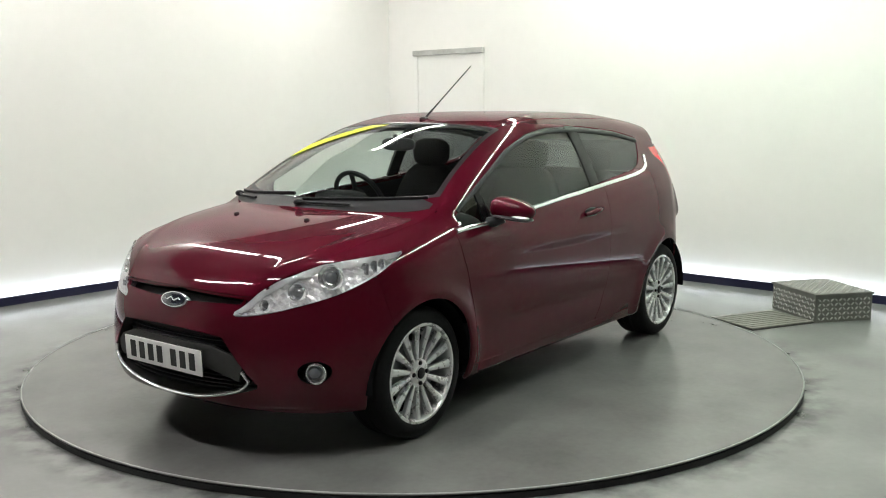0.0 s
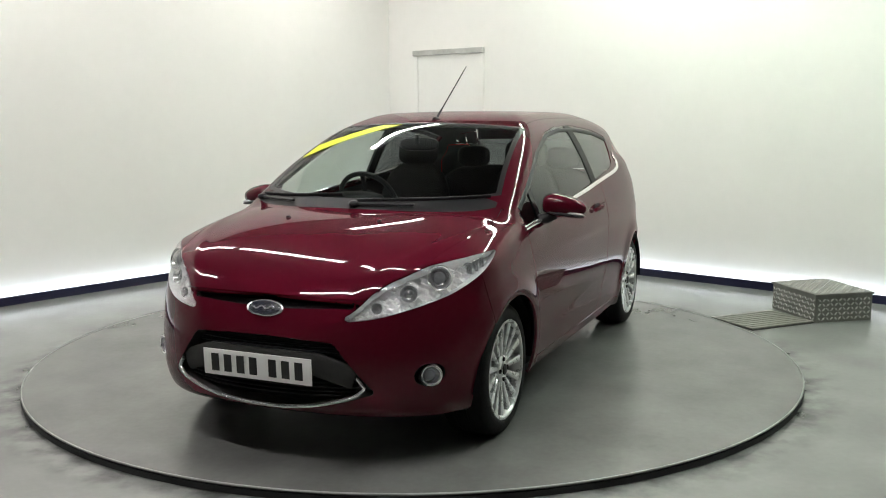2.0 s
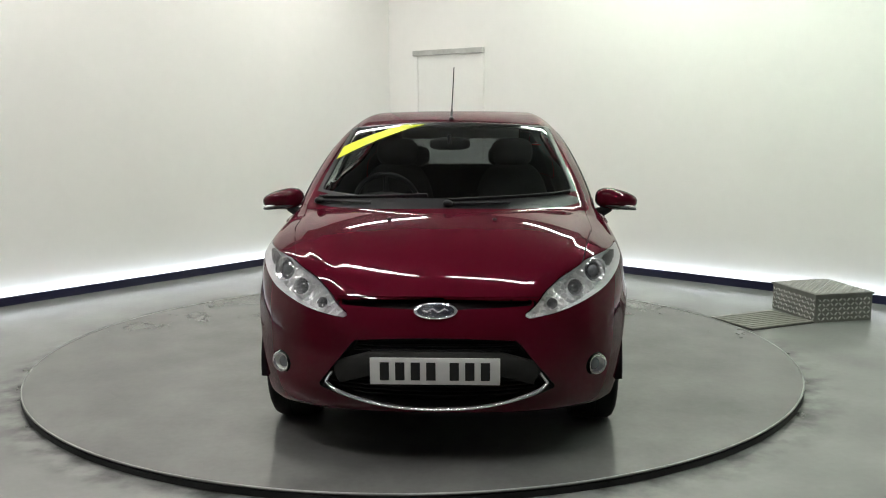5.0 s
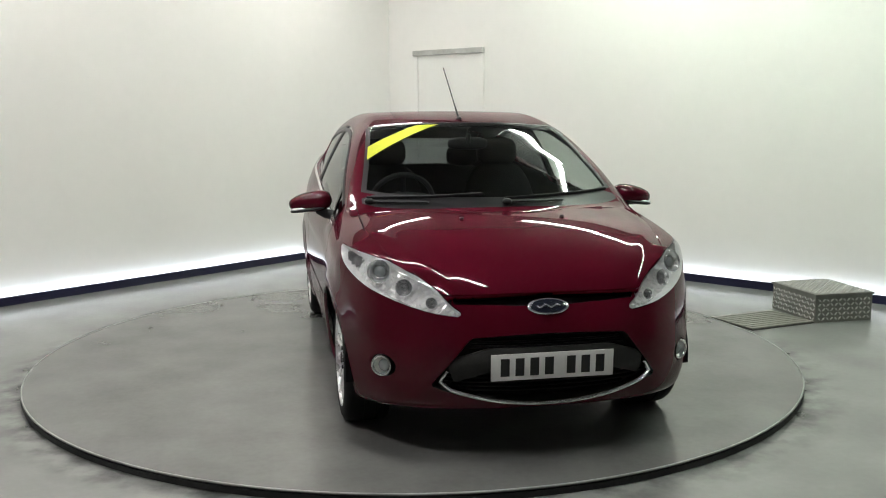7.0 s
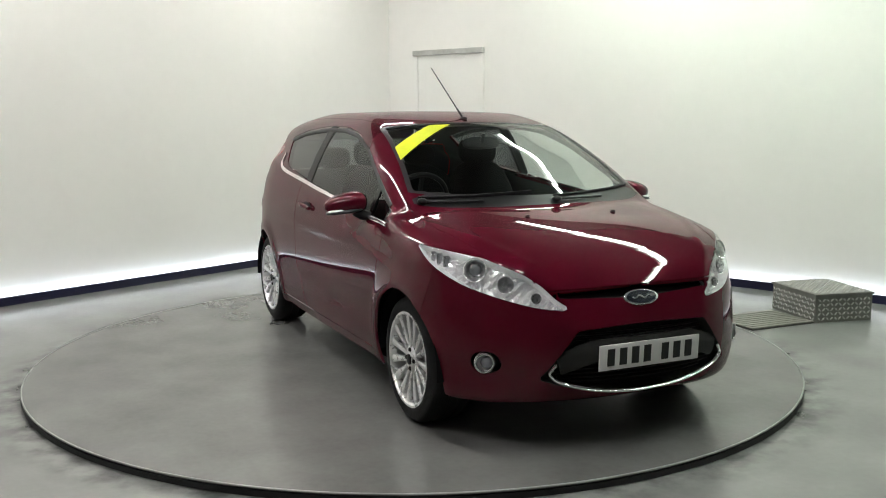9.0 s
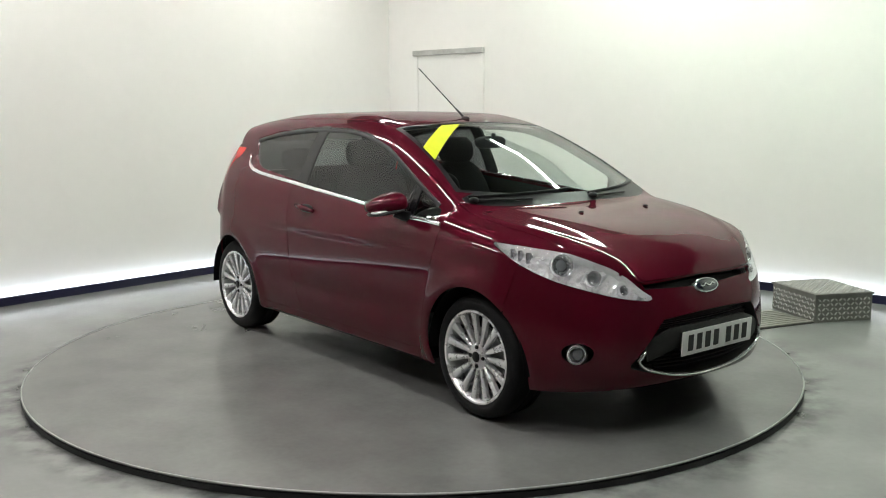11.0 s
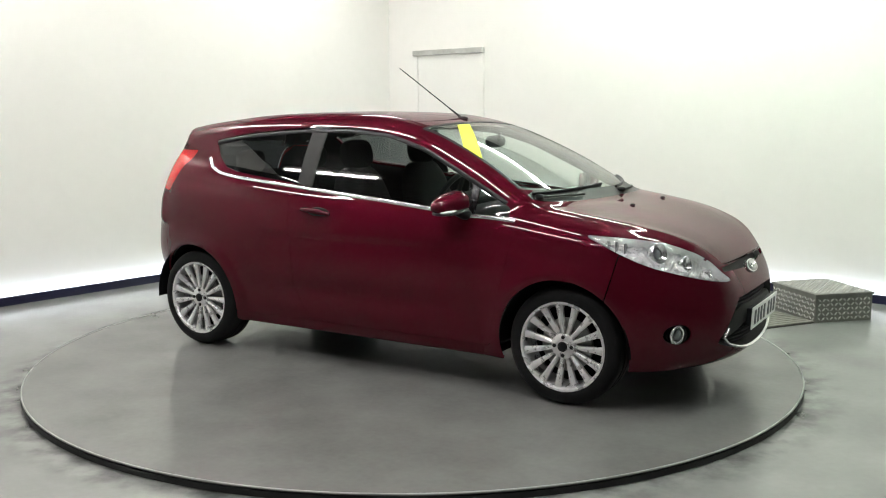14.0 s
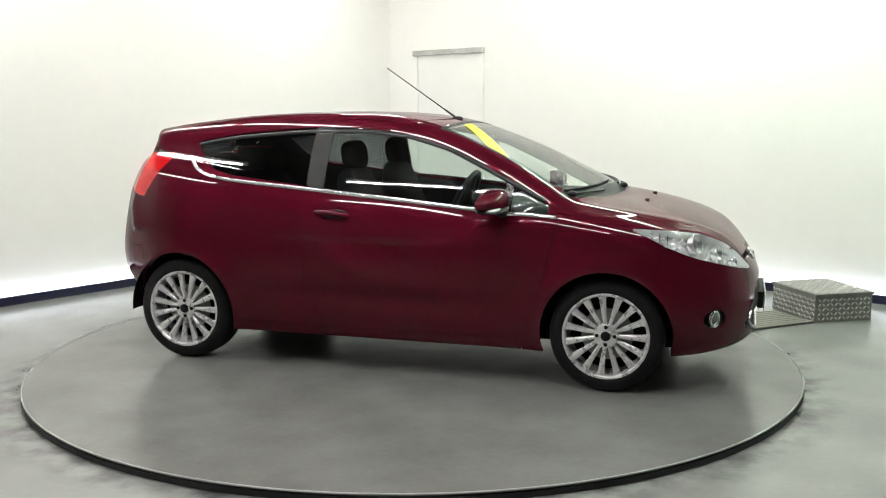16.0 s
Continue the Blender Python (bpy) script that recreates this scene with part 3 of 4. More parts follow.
def region_value(i):
    def fn(x, y, z):
        v = REGIONS[i][1](x, y, z)
        for j in range(i):
            v = np.maximum(v, -REGIONS[j][1](x, y, z))
        return v
    return fn


VERTS, QUADS = skin_of(0.0175)
MID = VERTS[QUADS].mean(1)
OWNER = np.full(len(QUADS), -1)
for i, (_, g) in enumerate(REGIONS):
    OWNER[(OWNER < 0) & (g(*MID.T) < 0)] = i


def cut_out(i, keep=None, gap=GAP, level=0.0):
    """The points and quads of one panel, its border moved onto its outline."""
    sel = OWNER == i
    if keep is not None:
        sel &= keep(MID)
    q = QUADS[sel]
    used, inv = np.unique(q, return_inverse=True)
    q = inv.reshape(-1, 4)
    v = VERTS[used].copy()
    e = np.concatenate([q[:, [k, (k + 1) % 4]] for k in range(4)])
    key = np.sort(e, 1)
    _, first, cnt = np.unique(key, axis=0, return_index=True, return_counts=True)
    border = e[first[cnt == 1]]
    b = np.unique(border)
    fn = region_value(i)
    for _ in range(7):
        p = v[b]
        n = grad(form, p)
        n /= np.linalg.norm(n, axis=1)[:, None] + 1e-9
        g = grad(fn, p)
        g -= (g * n).sum(1)[:, None] * n
        val = fn(*p.T) + gap
        step = val / np.maximum((g * g).sum(1), 0.15)
        p = p - np.clip(step, -0.012, 0.012)[:, None] * g
        v[b] = settle(p, 0.0, 2)
    inner = np.ones(len(v), bool)
    inner[b] = False
    for _ in range(2):
        tot, num = np.zeros_like(v), np.zeros(len(v))
        for k in range(4):
            for j in (1, 3):
                np.add.at(tot, q[:, k], v[q[:, (k + j) % 4]])
                np.add.at(num, q[:, k], 1)
        mean = tot / np.maximum(num, 1)[:, None]
        v[inner] += 0.5 * (mean - v)[inner]
    v = settle(v, 0.0, 3)
    return v, q, border


def panel(name, i, mat, parent, label="", keep=None, gap=GAP, lift=0.0, flange=0.014, top=False):
    """One panel of the body, with its edges turned in."""
    v, q, border = cut_out(i, keep, gap)
    if not len(q):
        return None
    n = grad(form, v)
    n /= np.linalg.norm(n, axis=1)[:, None] + 1e-9
    pts = v + lift * n
    faces = [tuple(f) for f in q]
    normals = n
    if flange:
        ends = np.unique(border)
        back = {int(k): len(pts) + s for s, k in enumerate(ends)}
        pts = np.concatenate([pts, pts[ends] - flange * n[ends]])
        normals = np.concatenate([n, n[ends]])
        faces += [(int(b), int(a), back[int(a)], back[int(b)]) for a, b in border]
    me = bpy.data.meshes.new(name)
    me.from_pydata(pts.tolist(), [], faces)
    me.materials.append(mat)
    me.polygons.foreach_set("use_smooth", [True] * len(me.polygons))
    me.normals_split_custom_set_from_vertices(normals.tolist())
    ob = new(name, me)
    ob.parent = parent
    if label:
        tagged(ob, label)
    return ob


NUMBER = {name: i for i, (name, _) in enumerate(REGIONS)}
LEFT, RIGHT = (lambda m: m[:, 1] > 0), (lambda m: m[:, 1] < 0)


def on_skin(pts, lift=0.0):
    """Places near the body moved onto its surface, and the normals there."""
    q = settle(np.array(pts, float), 0.0, 12)
    n = grad(form, q)
    n /= np.linalg.norm(n, axis=1)[:, None]
    return q + lift * n, n


def strip_on_skin(bm, pts, width, height, lift=0.0):
    """A low moulding of half-round section that follows the body."""
    q, n = on_skin(pts, lift)
    rings = []
    for i in range(len(q)):
        d = Vector(q[min(i + 1, len(q) - 1)] - q[max(i - 1, 0)]).normalized()
        up = Vector(n[i])
        s = d.cross(up).normalized()
        c = Vector(q[i])
        rings.append([bm.verts.new(c + s * (width * u) + up * (height * v)) for u, v in ((-0.5, -0.6), (-0.5, 0.35), (-0.3, 0.85), (0, 1.0), (0.3, 0.85), (0.5, 0.35), (0.5, -0.6))])
    for a, b in zip(rings, rings[1:]):
        for i in range(6):
            bm.faces.new((a[i], a[i + 1], b[i + 1], b[i]))
    bm.faces.new(rings[0])
    bm.faces.new(rings[-1])
    bmesh.ops.recalc_face_normals(bm, faces=bm.faces[:])


def blob(bm, centre, radii, power=2.6, nu=28, nv=16, m=None):
    """A rounded, slightly boxy solid."""
    def p(c, e):
        return math.copysign(abs(c) ** (2 / e), c)
    rows = []
    for j in range(1, nv):
        b = -math.pi / 2 + math.pi * j / nv
        rows.append([bm.verts.new((radii[0] * p(math.cos(b), power) * p(math.cos(2 * math.pi * i / nu), power), radii[1] * p(math.cos(b), power) * p(math.sin(2 * math.pi * i / nu), power), radii[2] * p(math.sin(b), power))) for i in range(nu)])
    lo, hi = bm.verts.new((0, 0, -radii[2])), bm.verts.new((0, 0, radii[2]))
    for a, b in zip(rows, rows[1:]):
        for i in range(nu):
            bm.faces.new((a[i], a[(i + 1) % nu], b[(i + 1) % nu], b[i]))
    for i in range(nu):
        bm.faces.new((rows[0][(i + 1) % nu], rows[0][i], lo))
        bm.faces.new((rows[-1][i], rows[-1][(i + 1) % nu], hi))
    vs = [v for r in rows for v in r] + [lo, hi]
    if m is not None:
        bmesh.ops.transform(bm, matrix=m, verts=vs)
    bmesh.ops.translate(bm, vec=centre, verts=vs)
    return vs


def ring_at(bm, place, axis, r, thick, steps=28):
    """A round ring that faces along an axis."""
    m = Matrix.Translation(place) @ Vector(axis).to_track_quat("Z", "Y").to_matrix().to_4x4()
    rows = []
    for i in range(steps):
        a = 2 * math.pi * i / steps
        rows.append([bm.verts.new(m @ Vector(((r + thick * math.cos(b)) * math.cos(a), (r + thick * math.cos(b)) * math.sin(a), thick * math.sin(b)))) for b in [k * math.pi / 4 for k in range(8)]])
    for i in range(steps):
        for k in range(8):
            bm.faces.new((rows[i][k], rows[(i + 1) % steps][k], rows[(i + 1) % steps][(k + 1) % 8], rows[i][(k + 1) % 8]))
    bmesh.ops.recalc_face_normals(bm, faces=bm.faces[:])


RIM_R, TYRE_R = 0.226, 0.298


def build_wheel(car, x, s):
    """A fifteen-spoke alloy wheel; its outer face looks to the side s."""
    wheel = new("wheel")
    wheel.parent = car
    wheel.matrix_basis = pose(x, s * WHEEL_Y, WHEEL_Z, 0, 0, 0 if s > 0 else 180)
    bm = bmesh.new()
    lathe(bm, [(RIM_R - 0.006, 0.004), (RIM_R + 0.004, 0.012), (RIM_R + 0.020, 0.014), (0.268, 0.010), (0.286, 0.000), (0.2955, -0.016), (TYRE_R, -0.035), (TYRE_R, -0.075), (0.2945, -0.079), (0.2945, -0.087), (TYRE_R, -0.091),
               (TYRE_R, -0.125), (0.2945, -0.129), (0.2945, -0.137), (TYRE_R, -0.141), (TYRE_R - 0.002, -0.175), (0.284, -0.195), (0.25, -0.205), (RIM_R - 0.006, -0.20)], 72, "y", close=False)
    part("tyre", bm, TYRE, wheel, "black low-profile rubber tyre")
    bm = bmesh.new()
    lathe(bm, [(RIM_R + 0.002, 0.004), (RIM_R, 0.011), (RIM_R - 0.010, 0.011), (RIM_R - 0.017, 0.002), (RIM_R - 0.022, -0.04), (RIM_R - 0.03, -0.19)], 72, "y", close=False)
    # spokes that widen outwards and dish in towards the hub
    rim = part("rim", bm, ALLOY, wheel, "silver alloy rim")
    for k in range(15):
        bm = bmesh.new()
        a = 2 * math.pi * (k + 0.5) / 15
        rows = []
        for r, w, out in ((0.052, 0.0085, -0.012), (0.09, 0.0105, -0.008), (0.14, 0.0135, -0.003), (0.185, 0.0165, 0.002), (0.214, 0.022, 0.003)):
            row = []
            for u, d in ((-1, -0.024), (-1, -0.005), (-0.55, 0.0), (0.55, 0.0), (1, -0.005), (1, -0.024)):
                t = u * w
                row.append(bm.verts.new((r * math.cos(a) - t * math.sin(a), out + d, r * math.sin(a) + t * math.cos(a))))
            rows.append(row)
        for p0, p1 in zip(rows, rows[1:]):
            for i in range(5):
                bm.faces.new((p0[i], p0[i + 1], p1[i + 1], p1[i]))
        bmesh.ops.recalc_face_normals(bm, faces=bm.faces[:])
        part("spoke", bm, ALLOY, rim)
    bm = bmesh.new()
    lathe(bm, [(0.066, -0.03), (0.064, -0.012), (0.056, -0.006), (0.030, -0.006), (0.029, 0.0)], 36, "y")
    part("hub", bm, ALLOY, wheel)
    bm = bmesh.new()
    lathe(bm, [(0.0255, -0.004), (0.0255, 0.003), (0.021, 0.006), (0.0, 0.007)], 28, "y", close=False)
    part("hub_cap", bm, TRIM_BLACK, wheel, "dark round centre cap")
    for k in range(4):
        a = math.pi / 2 * k
        bm = bmesh.new()
        lathe(bm, [(0.0105, -0.010), (0.0105, -0.001), (0.008, 0.002)], 6, "y", at=(0.046 * math.cos(a), 0, 0.046 * math.sin(a)))
        part("wheel_bolt", bm, TRIM_BLACK, wheel, "dark wheel bolt")
    bm = bmesh.new()
    lathe(bm, [(0.135, -0.075), (0.135, -0.055), (0.06, -0.05)], 40, "y")
    part("brake_disc", bm, GREY_METAL, wheel, "grey brake disc behind the spokes")
    bm = bmesh.new()
    lathe(bm, [(0.20, -0.13), (0.20, -0.12), (0.02, -0.12)], 40, "y")
    part("inner_plate", bm, DARK_SHELL, wheel)
    return wheel


def build_underside(car):
    for x in (-WHEEL_X, WHEEL_X):
        for s in (-1, 1):
            bm = bmesh.new()
            n = 22
            rows = []
            for k in range(n + 1):
                a = math.pi * (-0.02 + 1.04 * k / n)
                rows.append([bm.verts.new((x + r * math.cos(a), s * y, WHEEL_Z + r * math.sin(a))) for r, y in ((0.33, 0.50), (0.352, 0.52), (0.352, 0.76), (0.346, 0.805))])
            for p0, p1 in zip(rows, rows[1:]):
                for i in range(3):
                    bm.faces.new((p0[i], p0[i + 1], p1[i + 1], p1[i]))
            bm.faces.new([r[0] for r in rows])
            bmesh.ops.recalc_face_normals(bm, faces=bm.faces[:])
            part("wheel_arch_liner", bm, DARK_SHELL, car, "black wheel arch liner")
    bm = bmesh.new()
    box(bm, (3.2, 1.02, 0.05), (0.02, 0, 0.215), 0.015)
    box(bm, (1.72, 1.48, 0.05), (0.0, 0, 0.222), 0.015)
    box(bm, (0.3, 0.9, 0.06), (1.66, 0, 0.235), 0.02)
    box(bm, (0.35, 1.0, 0.10), (-1.55, 0, 0.33), 0.03)
    part("underbody", bm, DARK_SHELL, car, "dark underbody")
    bm = bmesh.new()
    box(bm, (0.55, 0.30, 0.13), (-0.95, -0.15, 0.20), 0.04)
    part("exhaust_silencer", bm, GREY_METAL, car, "grey exhaust silencer")
    bm = bmesh.new()
    box(bm, (0.66, 1.14, 0.34), (1.38, 0, 0.52), 0.04)
    part("engine_block", bm, DARK_SHELL, car)


def build_front(car):
    # lower grille: a dark net behind the opening with cross bars
    i = NUMBER["grille"]
    panel("grille_panel", i, GRILLE_BLACK, car, "black grille panel", gap=-0.004, lift=-0.055, flange=0)
    v, q, border = cut_out(i, gap=-0.002)
    n = grad(form, v)
    n /= np.linalg.norm(n, axis=1)[:, None]
    back = v - 0.058 * n
    me = bpy.data.meshes.new("grille_surround")
    k = len(v)
    me.from_pydata(np.concatenate([v - 0.002 * n, back]).tolist(), [], [(int(b), int(a), int(a) + k, int(b) + k) for a, b in border])
    me.materials.append(CHARCOAL)
    ob = new("grille_surround", me)
    ob.parent = car
    tagged(ob, "charcoal grille surround")
    for z in (0.300, 0.322, 0.344, 0.366, 0.388, 0.410, 0.500, 0.522):
        half = 0.468 - 0.78 * max(0.0, z - 0.345)
        if z < 0.33:
            half = min(half, math.sqrt((z - 0.255) / 0.36))
        bm = bmesh.new()
        ys = np.linspace(-half, half, 25)
        strip_on_skin(bm, [(2.0, y, z) for y in ys], 0.010, 0.012, -0.045)
        part("grille_bar", bm, GRILLE_BLACK, car)
    bm = bmesh.new()
    ys = np.linspace(-0.43, 0.43, 31)
    strip_on_skin(bm, [(2.0, y, 0.445 - 0.30 * max(0.0, abs(y) - 0.26)) for y in ys], 0.095, 0.018, -0.026)
    part("grille_crossbar", bm, CHARCOAL, car, "broad black bar behind the number plate")
    bm = bmesh.new()
    up = [(2.0, 0.486 - 0.8 * (z - 0.345), z) for z in np.linspace(0.40, 0.356, 5)]
    low = [(2.0, y, 0.247 + 0.36 * y * y + max(0.0, abs(y) - 0.44) * 0.6) for y in np.linspace(-0.476, 0.476, 41)]
    strip_on_skin(bm, [(x, -y, z) for x, y, z in up] + low + up[::-1], 0.012, 0.008, 0.001)
    part("chrome_lip", bm, CHROME, car, "chrome strip under the grille")
    # upper slot
    panel("upper_slot", NUMBER["slot"], GRILLE_BLACK, car, "narrow black upper grille slot", gap=-0.003, lift=-0.045, flange=0)
    bm = bmesh.new()
    strip_on_skin(bm, [(2.0, y, 0.678 + 0.01 * abs(y)) for y in np.linspace(-0.38, 0.38, 25)], 0.006, 0.008, -0.036)
    part("slot_bar", bm, TRIM_BLACK, car)
    # oval badge: a chrome rim round a blue field
    q, n = on_skin([(2.0, 0.0, 0.682)])
    flat = Matrix.Diagonal((0.088, 0.036, 1, 1))
    badge = new("badge")
    badge.parent = car
    side = Vector((0, 1, 0))
    up = Vector(n[0]).cross(side) * -1
    frame_m = Matrix((( side.x, up.x, n[0][0], q[0][0]), (side.y, up.y, n[0][1], q[0][1]), (side.z, up.z, n[0][2], q[0][2]), (0, 0, 0, 1)))
    for name, f, h, mat in (("rim", 1.0, 0.010, CHROME), ("field", 0.88, 0.0125, BADGE_BLUE), ("inlay", 0.0, 0.014, CHROME)):
        bm = bmesh.new()
        if f:
            lathe(bm, [(f, -0.012), (f, h - 0.003), (f * 0.94, h)], 48, "z")
            bmesh.ops.transform(bm, matrix=frame_m @ flat, verts=bm.verts[:])
        else:
            tube(bm, [frame_m @ Vector((u, 0.006 * math.sin(u * 130), h)) for u in np.linspace(-0.05, 0.05, 21)], 0.0035, 6)
        part(name, bm, mat, badge)
    # number plate with plain bars for its characters
    plate = new("number_plate")
    plate.parent = car
    plate.matrix_basis = Matrix(((0, 0, 1, 2.026), (1, 0, 0, 0), (0, 1, 0, 0.4235), (0, 0, 0, 1))) @ pose(0, 0, 0, 2.6, 0, 0)
    bm = bmesh.new()
    box(bm, (0.52, 0.111, 0.006), (0, 0, 0), 0.0025)
    part("plate", bm, PLATE_WHITE, plate, "white reflective plate")
    for u in (-0.2015, -0.1395, -0.0775, -0.0155, 0.0775, 0.1395, 0.2015):
        bm = bmesh.new()
        box(bm, (0.037, 0.074, 0.002), (u, 0, 0.0035))
        part("character_bar", bm, PLATE_BLACK, plate, "plain black bar", smooth=False)
    bm = bmesh.new()
    box(bm, (0.46, 0.09, 0.035), (0, 0, -0.019), 0.006)
    part("plate_holder", bm, TRIM_BLACK, plate)
    # headlights and fog lamps
    for s, keep in ((1, LEFT), (-1, RIGHT)):
        lamp = panel("headlight", NUMBER["headlight"], LENS, car, "clear headlight lens over chrome reflectors", keep=keep, gap=0.001, flange=0)
        v, q, _ = cut_out(NUMBER["headlight"], keep, 0.0)
        n = grad(form, v)
        n /= np.linalg.norm(n, axis=1)[:, None]
        depth = 0.050 + 0.006 * np.sin(v[:, 0] * 150) * np.cos(v[:, 2] * 60) + 0.004 * np.sin(v[:, 1] * s * 170 + v[:, 2] * 210)
        me = bpy.data.meshes.new("reflector")
        me.from_pydata((v - depth[:, None] * n).tolist(), [], [tuple(f) for f in q])
        me.materials.append(LAMP_SILVER)
        ob = new("reflector", me)
        ob.parent = lamp
        tagged(ob, "faceted silver lamp reflector")
        bezel_v, bezel_q, bb = cut_out(NUMBER["headlight"], keep, 0.0)
        n = grad(form, bezel_v)
        n /= np.linalg.norm(n, axis=1)[:, None]
        k = len(bezel_v)
        me = bpy.data.meshes.new("bezel")
        me.from_pydata(np.concatenate([bezel_v - 0.001 * n, bezel_v - 0.064 * n]).tolist(), [], [(int(b), int(a), int(a) + k, int(b) + k) for a, b in bb])
        me.materials.append(LAMP_SILVER)
        ob = new("bezel", me)
        ob.parent = lamp
        for (x, y, z, r) in ((1.675, 0.66, 0.772, 0.046), (1.785, 0.575, 0.722, 0.033), (1.872, 0.475, 0.672, 0.021)):
            q, n = on_skin([(x, s * y, z)], -0.020)
            ax = (Vector(n[0]) + Vector((0.9, 0, 0))).normalized()
            turn = ax.to_track_quat("Z", "Y").to_matrix().to_4x4()
            bm = bmesh.new()
            lathe(bm, [(r * 1.14, -0.030), (r * 1.14, 0.001), (r * 1.08, 0.005), (r * 0.98, 0.002), (r * 0.82, -0.014), (r * 0.62, -0.020)], 32, "z", close=False)
            bmesh.ops.transform(bm, matrix=Matrix.Translation(q[0]) @ turn, verts=bm.verts[:])
            part("lamp_bowl", bm, CHROME, lamp, "chrome bowl round a headlight bulb")
            bm = bmesh.new()
            ring_at(bm, Vector(q[0]) - ax * 0.016, ax, r * 0.62, 0.004)
            part("lamp_ring", bm, LAMP_RIB, lamp, "dark ring round a projector lens")
            bm = bmesh.new()
            blob(bm, Vector(q[0]) - ax * 0.020, (r * 0.58, r * 0.58, r * 0.42), 2.0, 20, 12, turn)
            part("projector", bm, PROJECTOR if r > 0.04 else LAMP_RIB, lamp, "round glass projector lens")
        for x, y, z in ((1.47, 0.775, 0.832), (1.51, 0.765, 0.822), (1.55, 0.75, 0.811)):
            q, n = on_skin([(x, s * y, z)], -0.044)
            bm = bmesh.new()
            box(bm, (0.005, 0.045, 0.05), q[0], 0.002, None)
            part("reflector_rib", bm, LAMP_RIB, lamp, "grey reflector rib")
        # fog lamp
        q, n = on_skin([(1.78, s * 0.668, 0.395)], 0.0)
        ax = (Vector(n[0]) + Vector((0.8, 0, 0))).normalized()
        fog = new("fog_lamp")
        fog.parent = car
        bm = bmesh.new()
        lathe(bm, [(0.049, 0.0), (0.046, -0.035), (0.0, -0.04)], 28, "z", close=False)
        bmesh.ops.transform(bm, matrix=Matrix.Translation(Vector(q[0]) - Vector(n[0]) * 0.004) @ Vector(n[0]).to_track_quat("Z", "Y").to_matrix().to_4x4(), verts=bm.verts[:])
        part("pocket", bm, TRIM_BLACK, fog, "black fog lamp pocket")
        bm = bmesh.new()
        ring_at(bm, Vector(q[0]) - ax * 0.002, ax, 0.040, 0.006)
        part("ring", bm, CHROME, fog, "chrome ring")
        bm = bmesh.new()
        blob(bm, Vector(q[0]) - ax * 0.010 - Vector((0, s * 0.010, 0)), (0.027, 0.027, 0.016), 2.0, 24, 12, ax.to_track_quat("Z", "Y").to_matrix().to_4x4())
        part("lens", bm, PROJECTOR, fog, "dark glass fog lamp lens")
        bm = bmesh.new()
        lathe(bm, [(0.041, 0.0), (0.034, -0.014), (0.022, -0.022), (0.0, -0.024)], 28, "z", close=False)
        bmesh.ops.transform(bm, matrix=Matrix.Translation(Vector(q[0]) - ax * 0.004) @ ax.to_track_quat("Z", "Y").to_matrix().to_4x4(), verts=bm.verts[:])
        part("bowl", bm, LAMP_SILVER, fog, "silver fog lamp bowl")


